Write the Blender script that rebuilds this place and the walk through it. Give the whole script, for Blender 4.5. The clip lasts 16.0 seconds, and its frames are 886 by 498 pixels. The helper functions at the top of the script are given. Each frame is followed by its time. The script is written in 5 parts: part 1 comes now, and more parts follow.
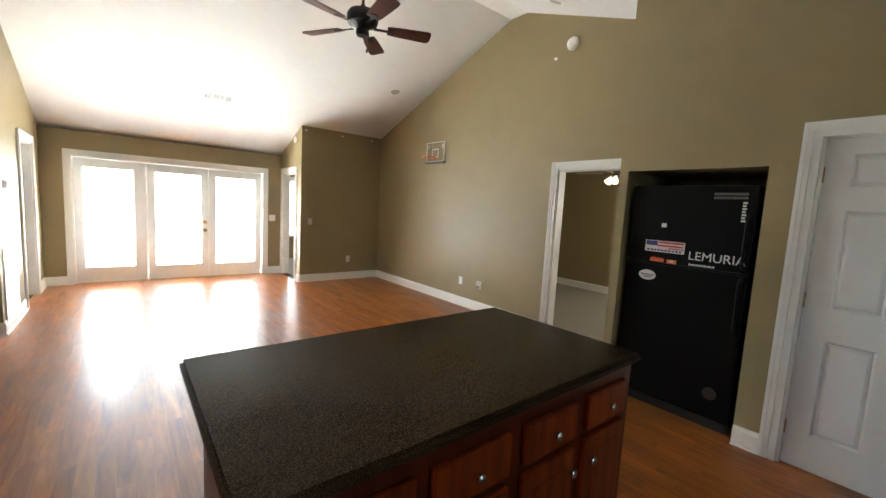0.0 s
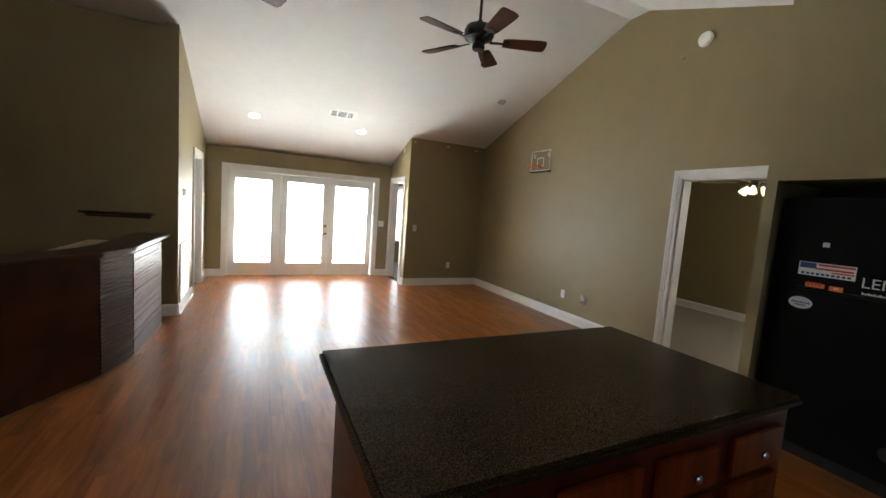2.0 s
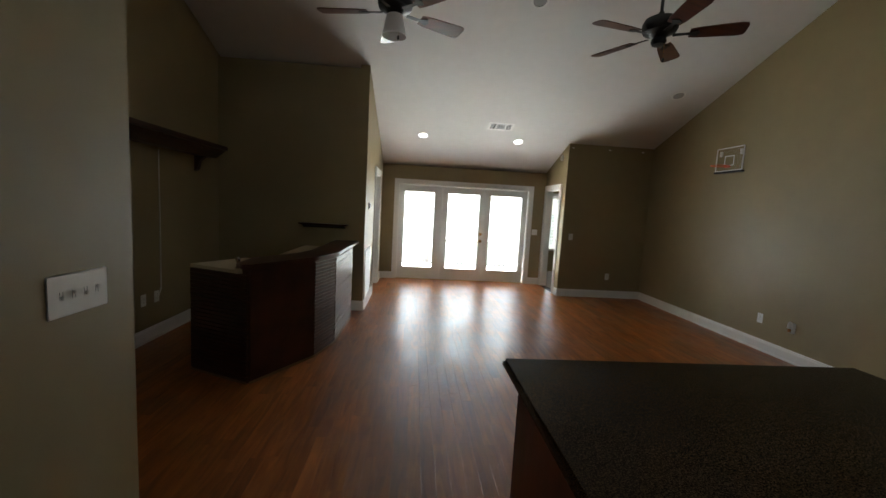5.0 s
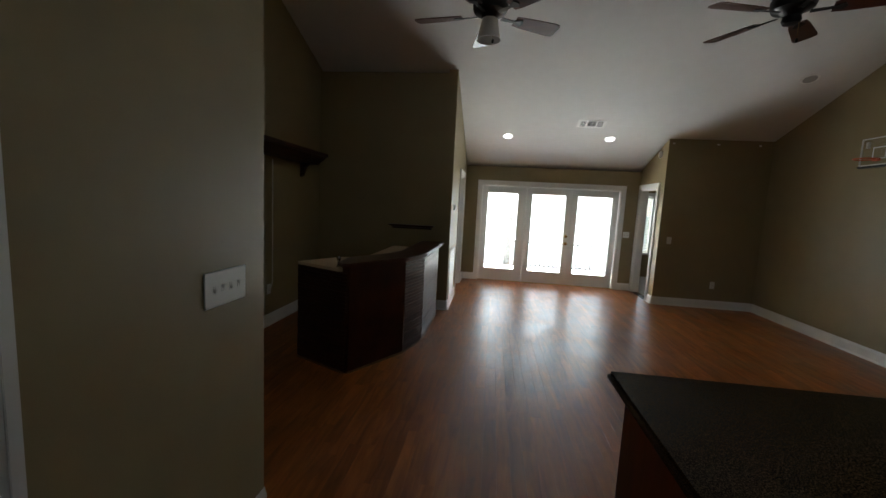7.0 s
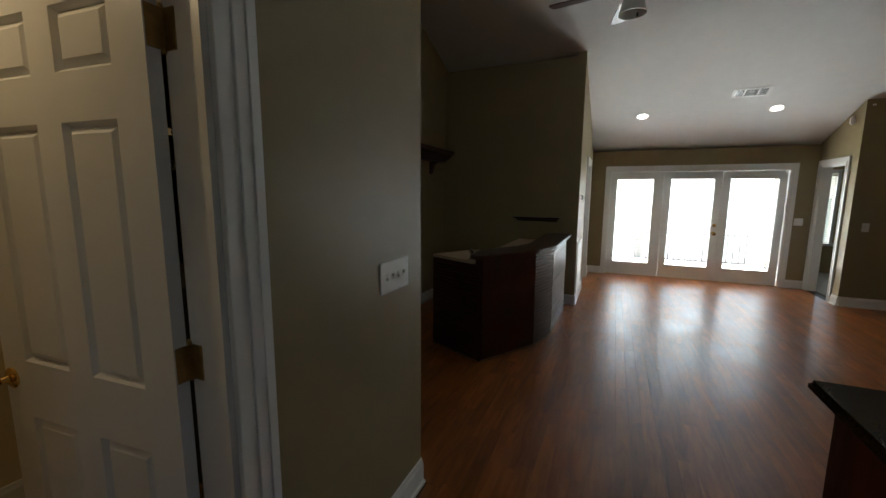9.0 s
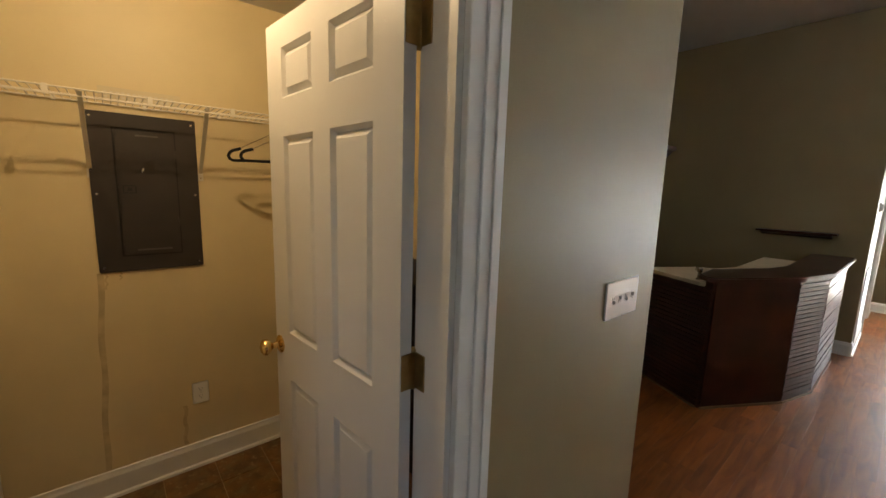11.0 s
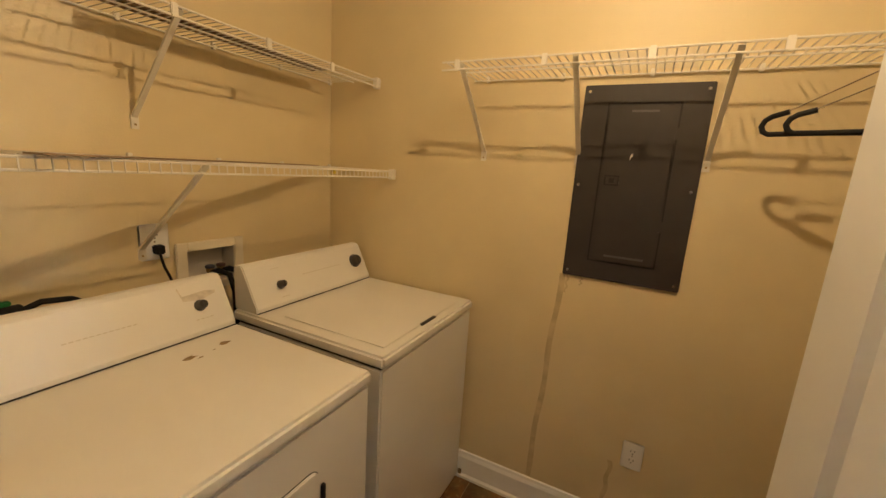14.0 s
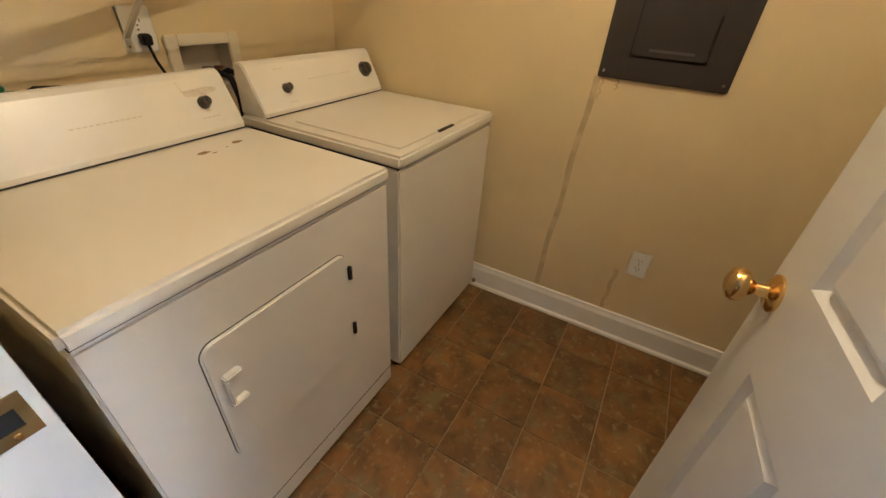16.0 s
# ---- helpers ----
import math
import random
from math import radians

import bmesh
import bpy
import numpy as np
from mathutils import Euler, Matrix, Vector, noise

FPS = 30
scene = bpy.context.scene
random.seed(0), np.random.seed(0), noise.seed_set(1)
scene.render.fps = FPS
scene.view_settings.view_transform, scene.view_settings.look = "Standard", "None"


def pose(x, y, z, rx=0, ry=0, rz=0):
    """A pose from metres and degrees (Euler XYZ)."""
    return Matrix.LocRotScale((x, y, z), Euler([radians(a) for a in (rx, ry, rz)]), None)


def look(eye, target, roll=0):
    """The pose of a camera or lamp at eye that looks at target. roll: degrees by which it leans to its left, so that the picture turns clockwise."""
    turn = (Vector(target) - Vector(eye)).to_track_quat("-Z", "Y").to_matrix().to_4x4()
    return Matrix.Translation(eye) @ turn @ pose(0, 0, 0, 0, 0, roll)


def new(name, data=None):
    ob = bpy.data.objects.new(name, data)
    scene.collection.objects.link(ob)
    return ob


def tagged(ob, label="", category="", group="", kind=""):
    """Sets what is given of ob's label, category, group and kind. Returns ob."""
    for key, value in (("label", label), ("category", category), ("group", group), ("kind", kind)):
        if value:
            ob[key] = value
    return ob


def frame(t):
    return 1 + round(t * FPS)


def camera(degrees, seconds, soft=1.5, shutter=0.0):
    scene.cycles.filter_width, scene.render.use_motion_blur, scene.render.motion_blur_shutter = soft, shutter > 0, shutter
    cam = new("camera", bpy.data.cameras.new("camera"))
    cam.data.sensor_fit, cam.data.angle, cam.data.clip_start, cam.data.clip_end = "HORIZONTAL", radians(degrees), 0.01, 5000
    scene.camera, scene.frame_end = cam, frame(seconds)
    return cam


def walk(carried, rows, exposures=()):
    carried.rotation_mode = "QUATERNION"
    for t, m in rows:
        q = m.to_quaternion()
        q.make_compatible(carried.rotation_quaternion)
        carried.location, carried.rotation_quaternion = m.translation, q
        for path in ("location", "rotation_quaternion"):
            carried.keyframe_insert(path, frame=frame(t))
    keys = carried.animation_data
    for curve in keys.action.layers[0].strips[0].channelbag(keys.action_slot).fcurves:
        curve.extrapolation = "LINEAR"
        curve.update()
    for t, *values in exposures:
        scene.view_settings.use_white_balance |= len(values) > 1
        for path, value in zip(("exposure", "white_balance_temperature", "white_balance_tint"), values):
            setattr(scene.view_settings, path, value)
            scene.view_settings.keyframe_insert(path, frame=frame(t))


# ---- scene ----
cam = camera(96.9, 16.0)
PATH = [
    (0, (0.93, 0.952, 1.485), (2.19, 2.491, 1.276), 3.2),
    (0.5, (0.908, 0.953, 1.49), (2.057, 2.577, 1.284), 3.2),
    (1, (0.886, 0.959, 1.491), (1.946, 2.643, 1.292), 3.6),
    (1.5, (0.865, 0.981, 1.488), (1.823, 2.725, 1.285), 3.9),
    (2, (0.841, 0.999, 1.49), (1.698, 2.795, 1.292), 4.2),
    (2.5, (0.816, 1.001, 1.495), (1.567, 2.843, 1.29), 3.9),
    (3, (0.78, 0.996, 1.504), (1.42, 2.88, 1.302), 3.7),
    (3.5, (0.755, 1.01, 1.505), (1.282, 2.929, 1.304), 3.9),
    (4, (0.735, 1.004, 1.511), (1.168, 2.946, 1.308), 3.6),
    (4.5, (0.708, 0.996, 1.51), (0.986, 2.966, 1.306), 3.2),
    (7, (0.591, 0.98, 1.526), (0.349, 2.952, 1.296), 3.0),
    (7.5, (0.562, 0.962, 1.526), (0.174, 2.908, 1.282), 2.1),
    (8, (0.562, 0.971, 1.514), (0.096, 2.901, 1.277), 3.1),
    (8.2, (0.548, 0.963, 1.511), (-0.013, 2.865, 1.25), 2.7),
    (10.3, (0.317, 0.825, 1.531), (-0.806, 2.459, 1.269), 0.0),
    (10.5, (0.305, 0.854, 1.525), (-0.934, 2.398, 1.237), 0.2),
    (11, (0.217, 0.977, 1.532), (-1.293, 2.253, 1.229), 1.7),
    (11.5, (0.123, 1.078, 1.522), (-1.644, 1.985, 1.285), 3.4),
    (12, (-0.057, 1.135, 1.507), (-1.945, 1.731, 1.222), 4.2),
    (12.5, (-0.24, 1.174, 1.506), (-2.187, 1.53, 1.221), 4.0),
    (13, (-0.365, 1.232, 1.502), (-2.338, 1.126, 1.19), 4.3),
    (13.5, (-0.447, 1.221, 1.497), (-2.312, 0.587, 1.147), 3.8),
    (14, (-0.508, 1.17, 1.489), (-2.259, 0.288, 1.091), 3.7),
    (14.5, (-0.508, 1.171, 1.455), (-2.18, 0.217, 0.913), 3.9),
    (15, (-0.501, 1.175, 1.419), (-2.129, 0.266, 0.696), 3.3),
    (15.5, (-0.502, 1.174, 1.368), (-2.046, 0.342, 0.407), 3.8),
    (16, (-0.505, 1.171, 1.335), (-1.985, 0.399, 0.234), 3.9),
]
walk(cam, [(t, look(eye, target, roll)) for t, eye, target, roll in PATH],
     [(0, 2.63, 6350, 5), (1.5, 2.1, 6300, 4), (3, 1.4, 6200, 4), (4.5, 0.95, 6200, 3), (7, 0.45, 6050, 3), (8.2, 0.22, 6000, 3), (9.6, 0.95, 6150, 4), (10.5, 1.6, 6300, 6), (11.5, 2.42, 6450, 9), (12, 2.52, 6420, 9), (13.5, 2.64, 6400, 11), (14.5, 2.76, 5900, 10), (16, 3.0, 5350, 8)])

# ---- world, sun, large lights ----
world = bpy.data.worlds.new("world")
scene.world = world
world.use_nodes = True
wn = world.node_tree
sky = wn.nodes.new("ShaderNodeTexSky")
sky.sky_type, sky.sun_disc = "NISHITA", False
sky.sun_elevation, sky.sun_rotation = radians(60), radians(0)
wn.links.new(sky.outputs[0], wn.nodes["Background"].inputs[0])
wn.nodes["Background"].inputs[1].default_value = 0.12


def lamp(name, kind, energy, color, m, **more):
    ld = bpy.data.lights.new(name, kind)
    ld.energy, ld.color = energy, color
    for k, v in more.items():
        if k == "size":
            ld.size = v
        if k == "size_y":
            ld.shape, ld.size_y = "RECTANGLE", v
        if k == "radius":
            ld.shadow_soft_size = v
        if k == "angle":
            ld.angle = v
    ob = new(name, ld)
    ob.matrix_world = m
    return ob


lamp("sun", "SUN", 3.0, (1, 0.95, 0.88), look((2, 26.5, 30), (2, 9.2, 0)), angle=radians(0.5))
# area lamps stand in for daylight beyond the glazed doors, at windows and in rooms
lamp("door_daylight", "AREA", 215, (0.93, 0.97, 1.0), look((1.68, 12.0, 1.55), (1.68, 5, 1.45)), size=6.0, size_y=3.6)
# added lamp facing up, replaces the light thrown back by sunlit concrete
lamp("patio_bounce", "AREA", 235, (1.0, 0.97, 0.92), look((1.68, 10.0, 0.02), (1.68, 9.8, 2.0)), size=3.0, size_y=1.5)
lamp("kitchen_window_daylight", "AREA", 1.0, (0.48, 0.71, 1.0), look((2.0, -1.97, 1.55), (1.0, 3, 1.4)), size=1.1, size_y=0.9)
lamp("laundry_bulb", "POINT", 5.1, (1.0, 0.70, 0.38), pose(-1.20, 1.12, 2.385), radius=0.015)
lamp("bedroom_bulb", "POINT", 1.2, (1.0, 0.75, 0.45), pose(6.75, 3.2, 2.08), radius=0.05)
# fill for an unseen window; the bedroom walls have no opening
lamp("bedroom_fill_daylight", "AREA", 10, (1.0, 0.94, 0.86), look((7.2, 1.65, 1.5), (6.8, 5, 0.6)), size=1.3, size_y=1.3)
lamp("side_room_daylight", "AREA", 3.5, (0.95, 0.97, 1.0), look((5.0, 10.9, 1.5), (4.4, 9.4, 1.3)), size=1.0, size_y=1.4)
# made-up fill to brighten the west room, which has no window
lamp("west_room_fill", "AREA", 2.5, (0.95, 0.97, 1.0), look((-2.5, 8.4, 1.5), (0, 8.2, 1.2)), size=1.2, size_y=1.4)


# ---- materials ----
def mat(name, color, rough=0.5, metal=0.0, var=0.0, scale=8.0, bump=0.0, bscale=60.0, color2=None, coat=0.0, stretch=(1, 1, 1), rand=0.0, big=0.0, spec=0.5, world=False):
    """Principled material with two-scale colour variation and fine relief."""
    m = bpy.data.materials.new(name)
    m.use_nodes = True
    t = m.node_tree
    n, l = t.nodes, t.links
    b = n["Principled BSDF"]
    b.inputs["Roughness"].default_value = rough
    b.inputs["Metallic"].default_value = metal
    b.inputs["Specular IOR Level"].default_value = spec
    b.inputs["Coat Weight"].default_value = coat
    b.inputs["Coat Roughness"].default_value = 0.12
    tc = n.new("ShaderNodeTexCoord")
    mp = n.new("ShaderNodeMapping")
    mp.inputs["Scale"].default_value = stretch
    geo = n.new("ShaderNodeNewGeometry")
    l.new(geo.outputs["Position"] if world else tc.outputs["Object"], mp.inputs["Vector"])
    if var or color2:
        c2 = color2 or tuple(max(0, c * (1 - var)) for c in color)
        nz = n.new("ShaderNodeTexNoise")
        nz.inputs["Scale"].default_value = scale
        nz.inputs["Detail"].default_value = 6
        l.new(mp.outputs[0], nz.inputs["Vector"])
        ramp = n.new("ShaderNodeValToRGB")
        ramp.color_ramp.elements[0].position, ramp.color_ramp.elements[1].position = 0.35, 0.68
        ramp.color_ramp.elements[0].color = (*c2, 1)
        ramp.color_ramp.elements[1].color = (*color, 1)
        l.new(nz.outputs["Fac"], ramp.inputs[0])
        out = ramp.outputs[0]
        if big:
            nb = n.new("ShaderNodeTexNoise")
            nb.inputs["Scale"].default_value = 1.1
            nb.inputs["Detail"].default_value = 3
            l.new(geo.outputs["Position"] if world else tc.outputs["Object"], nb.inputs["Vector"])
            mr = n.new("ShaderNodeMapRange")
            mr.inputs[1].default_value, mr.inputs[2].default_value = 0.3, 0.7
            mr.inputs[3].default_value, mr.inputs[4].default_value = 1 - big, 1.0
            l.new(nb.outputs["Fac"], mr.inputs[0])
            mx = n.new("ShaderNodeVectorMath")
            mx.operation = "SCALE"
            l.new(out, mx.inputs[0])
            l.new(mr.outputs[0], mx.inputs["Scale"])
            out = mx.outputs[0]
        if rand:
            oi = n.new("ShaderNodeObjectInfo")
            hs = n.new("ShaderNodeHueSaturation")
            m2 = n.new("ShaderNodeMapRange")
            m2.inputs[3].default_value, m2.inputs[4].default_value = 1 - rand, 1 + rand
            l.new(oi.outputs["Random"], m2.inputs[0])
            l.new(m2.outputs[0], hs.inputs["Value"])
            l.new(out, hs.inputs["Color"])
            out = hs.outputs[0]
        l.new(out, b.inputs["Base Color"])
    else:
        b.inputs["Base Color"].default_value = (*color, 1)
    if bump:
        nn = n.new("ShaderNodeTexNoise")
        nn.inputs["Scale"].default_value = bscale
        nn.inputs["Detail"].default_value = 4
        l.new(mp.outputs[0], nn.inputs["Vector"])
        bp = n.new("ShaderNodeBump")
        bp.inputs["Strength"].default_value = bump
        bp.inputs["Distance"].default_value = 0.002
        l.new(nn.outputs["Fac"], bp.inputs["Height"])
        l.new(bp.outputs[0], b.inputs["Normal"])
    return m


def glow(name, color, strength):
    m = mat(name, color)
    b = m.node_tree.nodes["Principled BSDF"]
    b.inputs["Emission Color"].default_value = (*color, 1)
    b.inputs["Emission Strength"].default_value = strength
    return m


def glassy(name):
    m = mat(name, (1, 1, 1), 0.02)
    m.node_tree.nodes["Principled BSDF"].inputs["Transmission Weight"].default_value = 1.0
    m.node_tree.nodes["Principled BSDF"].inputs["IOR"].default_value = 1.2
    return m


def plank_wood(name):
    """Stained oak; tone varies by plank: by object for single boards, by island for the joined ones."""
    m = bpy.data.materials.new(name)
    m.use_nodes = True
    t = m.node_tree
    n, l = t.nodes, t.links
    b = n["Principled BSDF"]
    oi, ge, ad, fr = n.new("ShaderNodeObjectInfo"), n.new("ShaderNodeNewGeometry"), n.new("ShaderNodeMath"), n.new("ShaderNodeMath")
    ad.operation, fr.operation = "ADD", "FRACT"
    l.new(oi.outputs["Random"], ad.inputs[0])
    l.new(ge.outputs["Random Per Island"], ad.inputs[1])
    l.new(ad.outputs[0], fr.inputs[0])
    tc = n.new("ShaderNodeNewGeometry")
    off = n.new("ShaderNodeVectorMath")
    off.operation = "MULTIPLY_ADD"
    off.inputs[1].default_value = (14, 1.6, 14)
    cx = n.new("ShaderNodeCombineXYZ")
    sc = n.new("ShaderNodeMath")
    sc.operation = "MULTIPLY"
    sc.inputs[1].default_value = 40
    l.new(fr.outputs[0], sc.inputs[0])
    l.new(sc.outputs[0], cx.inputs[2])
    l.new(tc.outputs["Position"], off.inputs[0])
    l.new(cx.outputs[0], off.inputs[2])
    nz = n.new("ShaderNodeTexNoise")
    nz.inputs["Scale"].default_value, nz.inputs["Detail"].default_value, nz.inputs["Distortion"].default_value = 1.3, 7, 1.2
    l.new(off.outputs[0], nz.inputs["Vector"])
    r1 = n.new("ShaderNodeValToRGB")
    e = r1.color_ramp.elements
    e[0].position, e[0].color = 0.27, (0.165, 0.045, 0.008, 1)
    e[1].position, e[1].color = 0.74, (0.43, 0.138, 0.026, 1)
    l.new(nz.outputs["Fac"], r1.inputs[0])
    hs = n.new("ShaderNodeHueSaturation")
    mr = n.new("ShaderNodeMapRange")
    mr.inputs[3].default_value, mr.inputs[4].default_value = 0.74, 1.14
    l.new(fr.outputs[0], mr.inputs[0])
    l.new(mr.outputs[0], hs.inputs["Value"])
    l.new(r1.outputs[0], hs.inputs["Color"])
    # worn and scuffed places
    nb = n.new("ShaderNodeTexNoise")
    nb.inputs["Scale"].default_value, nb.inputs["Detail"].default_value, nb.inputs["Distortion"].default_value = 2.2, 6, 0.2
    l.new(tc.outputs["Position"], nb.inputs["Vector"])
    # darker worn patches
    wm = n.new("ShaderNodeMapRange")
    wm.inputs[1].default_value, wm.inputs[2].default_value, wm.inputs[3].default_value, wm.inputs[4].default_value = 0.36, 0.60, 0.80, 1.05
    l.new(nb.outputs["Fac"], wm.inputs[0])
    ws = n.new("ShaderNodeVectorMath")
    ws.operation = "SCALE"
    l.new(hs.outputs[0], ws.inputs[0])
    l.new(wm.outputs[0], ws.inputs["Scale"])
    m3 = n.new("ShaderNodeMapRange")
    m3.inputs[1].default_value, m3.inputs[2].default_value, m3.inputs[3].default_value, m3.inputs[4].default_value = 0.32, 0.68, 0.29, 0.43
    l.new(nb.outputs["Fac"], m3.inputs[0])
    l.new(m3.outputs[0], b.inputs["Roughness"])
    l.new(ws.outputs[0], b.inputs["Base Color"])
    bp = n.new("ShaderNodeBump")
    bp.inputs["Strength"].default_value, bp.inputs["Distance"].default_value = 0.08, 0.001
    l.new(nz.outputs["Fac"], bp.inputs["Height"])
    # the boards are a little cupped and worn, which ripples the gloss
    nw, b2 = n.new("ShaderNodeTexNoise"), n.new("ShaderNodeBump")
    nw.inputs["Scale"].default_value, nw.inputs["Detail"].default_value = 6.5, 4
    b2.inputs["Strength"].default_value, b2.inputs["Distance"].default_value = 0.16, 0.012
    l.new(tc.outputs["Position"], nw.inputs["Vector"])
    l.new(nw.outputs["Fac"], b2.inputs["Height"])
    l.new(bp.outputs[0], b2.inputs["Normal"])
    l.new(b2.outputs[0], b.inputs["Normal"])
    b.inputs["Specular IOR Level"].default_value = 0.5
    b.inputs["Coat Weight"].default_value, b.inputs["Coat Roughness"].default_value = 0.12, 0.22
    return m


def slate_vinyl(name):
    """Rust, brown and olive-grey clouds, each tile with its own drift and tone."""
    m = mat(name, (0.2, 0.1, 0.03), 0.38, bump=0.35, bscale=45)
    t = m.node_tree
    n, l = t.nodes, t.links
    b = n["Principled BSDF"]
    oi, geo, cx, add = n.new("ShaderNodeObjectInfo"), n.new("ShaderNodeNewGeometry"), n.new("ShaderNodeCombineXYZ"), n.new("ShaderNodeVectorMath")
    sc = n.new("ShaderNodeMath")
    sc.operation = "MULTIPLY"
    sc.inputs[1].default_value = 23
    l.new(oi.outputs["Random"], sc.inputs[0])
    l.new(sc.outputs[0], cx.inputs[2])
    l.new(geo.outputs["Position"], add.inputs[0])
    l.new(cx.outputs[0], add.inputs[1])
    out = None
    for scale, dist, lo, hi, c0, c1 in ((8, 0.4, 0.36, 0.64, (0.105, 0.052, 0.015), (0.235, 0.108, 0.025)), (12, 0.6, 0.50, 0.68, None, (0.165, 0.125, 0.050)), (42, 0.4, 0.56, 0.72, None, (0.29, 0.20, 0.085)), (19, 0.5, 0.58, 0.74, None, (0.070, 0.036, 0.012))):
        nz = n.new("ShaderNodeTexNoise")
        nz.inputs["Scale"].default_value, nz.inputs["Detail"].default_value, nz.inputs["Distortion"].default_value = scale, 8, dist
        l.new(add.outputs[0], nz.inputs["Vector"])
        mr = n.new("ShaderNodeMapRange")
        mr.inputs[1].default_value, mr.inputs[2].default_value = lo, hi
        mr.inputs[4].default_value = 1.0 if c0 else 0.75
        l.new(nz.outputs["Fac"], mr.inputs[0])
        mx = n.new("ShaderNodeMix")
        mx.data_type = "RGBA"
        l.new(mr.outputs[0], mx.inputs["Factor"])
        if out:
            l.new(out, mx.inputs["A"])
        else:
            mx.inputs["A"].default_value = (*c0, 1)
        mx.inputs["B"].default_value = (*c1, 1)
        out = mx.outputs["Result"]
    hs, m2 = n.new("ShaderNodeHueSaturation"), n.new("ShaderNodeMapRange")
    m2.inputs[3].default_value, m2.inputs[4].default_value = 0.78, 1.18
    l.new(oi.outputs["Random"], m2.inputs[0])
    l.new(m2.outputs[0], hs.inputs["Value"])
    l.new(out, hs.inputs["Color"])
    l.new(hs.outputs[0], b.inputs["Base Color"])
    return m


WALL = mat("beige_wall_paint", (0.292, 0.230, 0.116), 0.48, var=0.05, scale=5, bump=0.25, bscale=220, big=0.06)
LWALL = mat("cream_wall_paint", (0.73, 0.605, 0.355), 0.5, var=0.07, scale=3, bump=0.25, bscale=220, big=0.08)
CEIL = mat("white_ceiling_paint", (0.72, 0.71, 0.69), 0.85, var=0.03, bump=0.3, bscale=150)
TRIM = mat("white_gloss_trim", (0.80, 0.79, 0.76), 0.35, var=0.05, scale=6, bump=0.08, bscale=40)
DOORW = mat("white_door_paint", (0.78, 0.78, 0.77), 0.38, var=0.04, scale=4, bump=0.12, bscale=90, stretch=(1, 1, 0.1))
WOODF = plank_wood("stained_oak_boards")
SUB = mat("dark_joint", (0.03, 0.015, 0.008), 0.8)
CHERRY = mat("cherry_cabinet_wood", (0.25, 0.042, 0.006), 0.30, scale=3, color2=(0.13, 0.018, 0.003), bump=0.1, bscale=30, stretch=(8, 8, 0.7), spec=0.25)
DARKWOOD = mat("dark_stained_bar_wood", (0.066, 0.020, 0.007), 0.4, scale=3, color2=(0.022, 0.006, 0.002), bump=0.3, bscale=20, stretch=(1, 1, 14))
BARTOP = mat("dark_bar_top", (0.058, 0.014, 0.006), 0.3, scale=4, color2=(0.024, 0.006, 0.003), bump=0.1, bscale=30, coat=0.1, spec=0.35)
GRANITE = mat("speckled_dark_laminate", (0.105, 0.066, 0.032), 0.24, scale=270, color2=(0.013, 0.0085, 0.005), bump=0.04, bscale=200, spec=0.05)
for nd in GRANITE.node_tree.nodes:
    if nd.bl_idname == "ShaderNodeValToRGB":
        nd.color_ramp.elements[1].position, nd.color_ramp.elements[0].position = 0.74, 0.44
NICKEL = mat("brushed_nickel", (0.62, 0.60, 0.56), 0.25, 1.0)
BRASS = mat("polished_brass", (0.78, 0.53, 0.20), 0.18, 1.0, var=0.12, scale=20)
BRONZE = mat("aged_brass", (0.46, 0.31, 0.12), 0.33, 0.9, var=0.3, scale=30)
BLACKM = mat("black_metal", (0.009, 0.008, 0.008), 0.48, 0.0, var=0.2)
FRIDGE = mat("black_textured_enamel", (0.004, 0.004, 0.0045), 0.45, bump=0.2, bscale=300, var=0.2, spec=0.14)
BLADE = mat("cherry_fan_blade", (0.10, 0.026, 0.014), 0.28, coat=0.3, scale=4, color2=(0.05, 0.012, 0.007), stretch=(1, 8, 1))
PLAST = mat("white_plastic", (0.80, 0.79, 0.75), 0.35, var=0.03)
SLOT = mat("black_slot", (0.01, 0.01, 0.01), 0.6)
ENAMEL = mat("white_enamel", (0.80, 0.77, 0.70), 0.28, var=0.05, scale=3, bump=0.03, bscale=50, coat=0.3)
GREYDK = mat("grey_panel_paint", (0.043, 0.036, 0.032), 0.42, 0.2, var=0.12, scale=9, bump=0.1, bscale=200)
WIRE = mat("white_vinyl_wire", (0.75, 0.71, 0.62), 0.4)
RUBBER = mat("black_rubber", (0.009, 0.009, 0.009), 0.6, spec=0.2)
TILE = slate_vinyl("brown_slate_vinyl")
GROUT = mat("tan_grout", (0.36, 0.25, 0.12), 0.8, var=0.2, scale=30)
CARPET = mat("grey_beige_carpet", (0.34, 0.30, 0.25), 0.95, var=0.25, scale=60, bump=0.8, bscale=250)
CREAM = mat("cream_laminate", (0.62, 0.52, 0.36), 0.45, var=0.08)
GLASS = glassy("clear_glass")
BLIND = mat("white_blind_slat", (0.82, 0.82, 0.80), 0.5)
CONC = mat("pale_concrete", (0.42, 0.40, 0.37), 0.85, var=0.2, scale=5, bump=0.3)
GRASS = mat("lawn", (0.07, 0.11, 0.03), 0.9, var=0.4, scale=20)
BULB = glow("lit_bulb_glass", (1.0, 0.78, 0.45), 0.7)
BULBC = glow("lit_ceiling_lens", (1.0, 0.80, 0.50), 1.0)


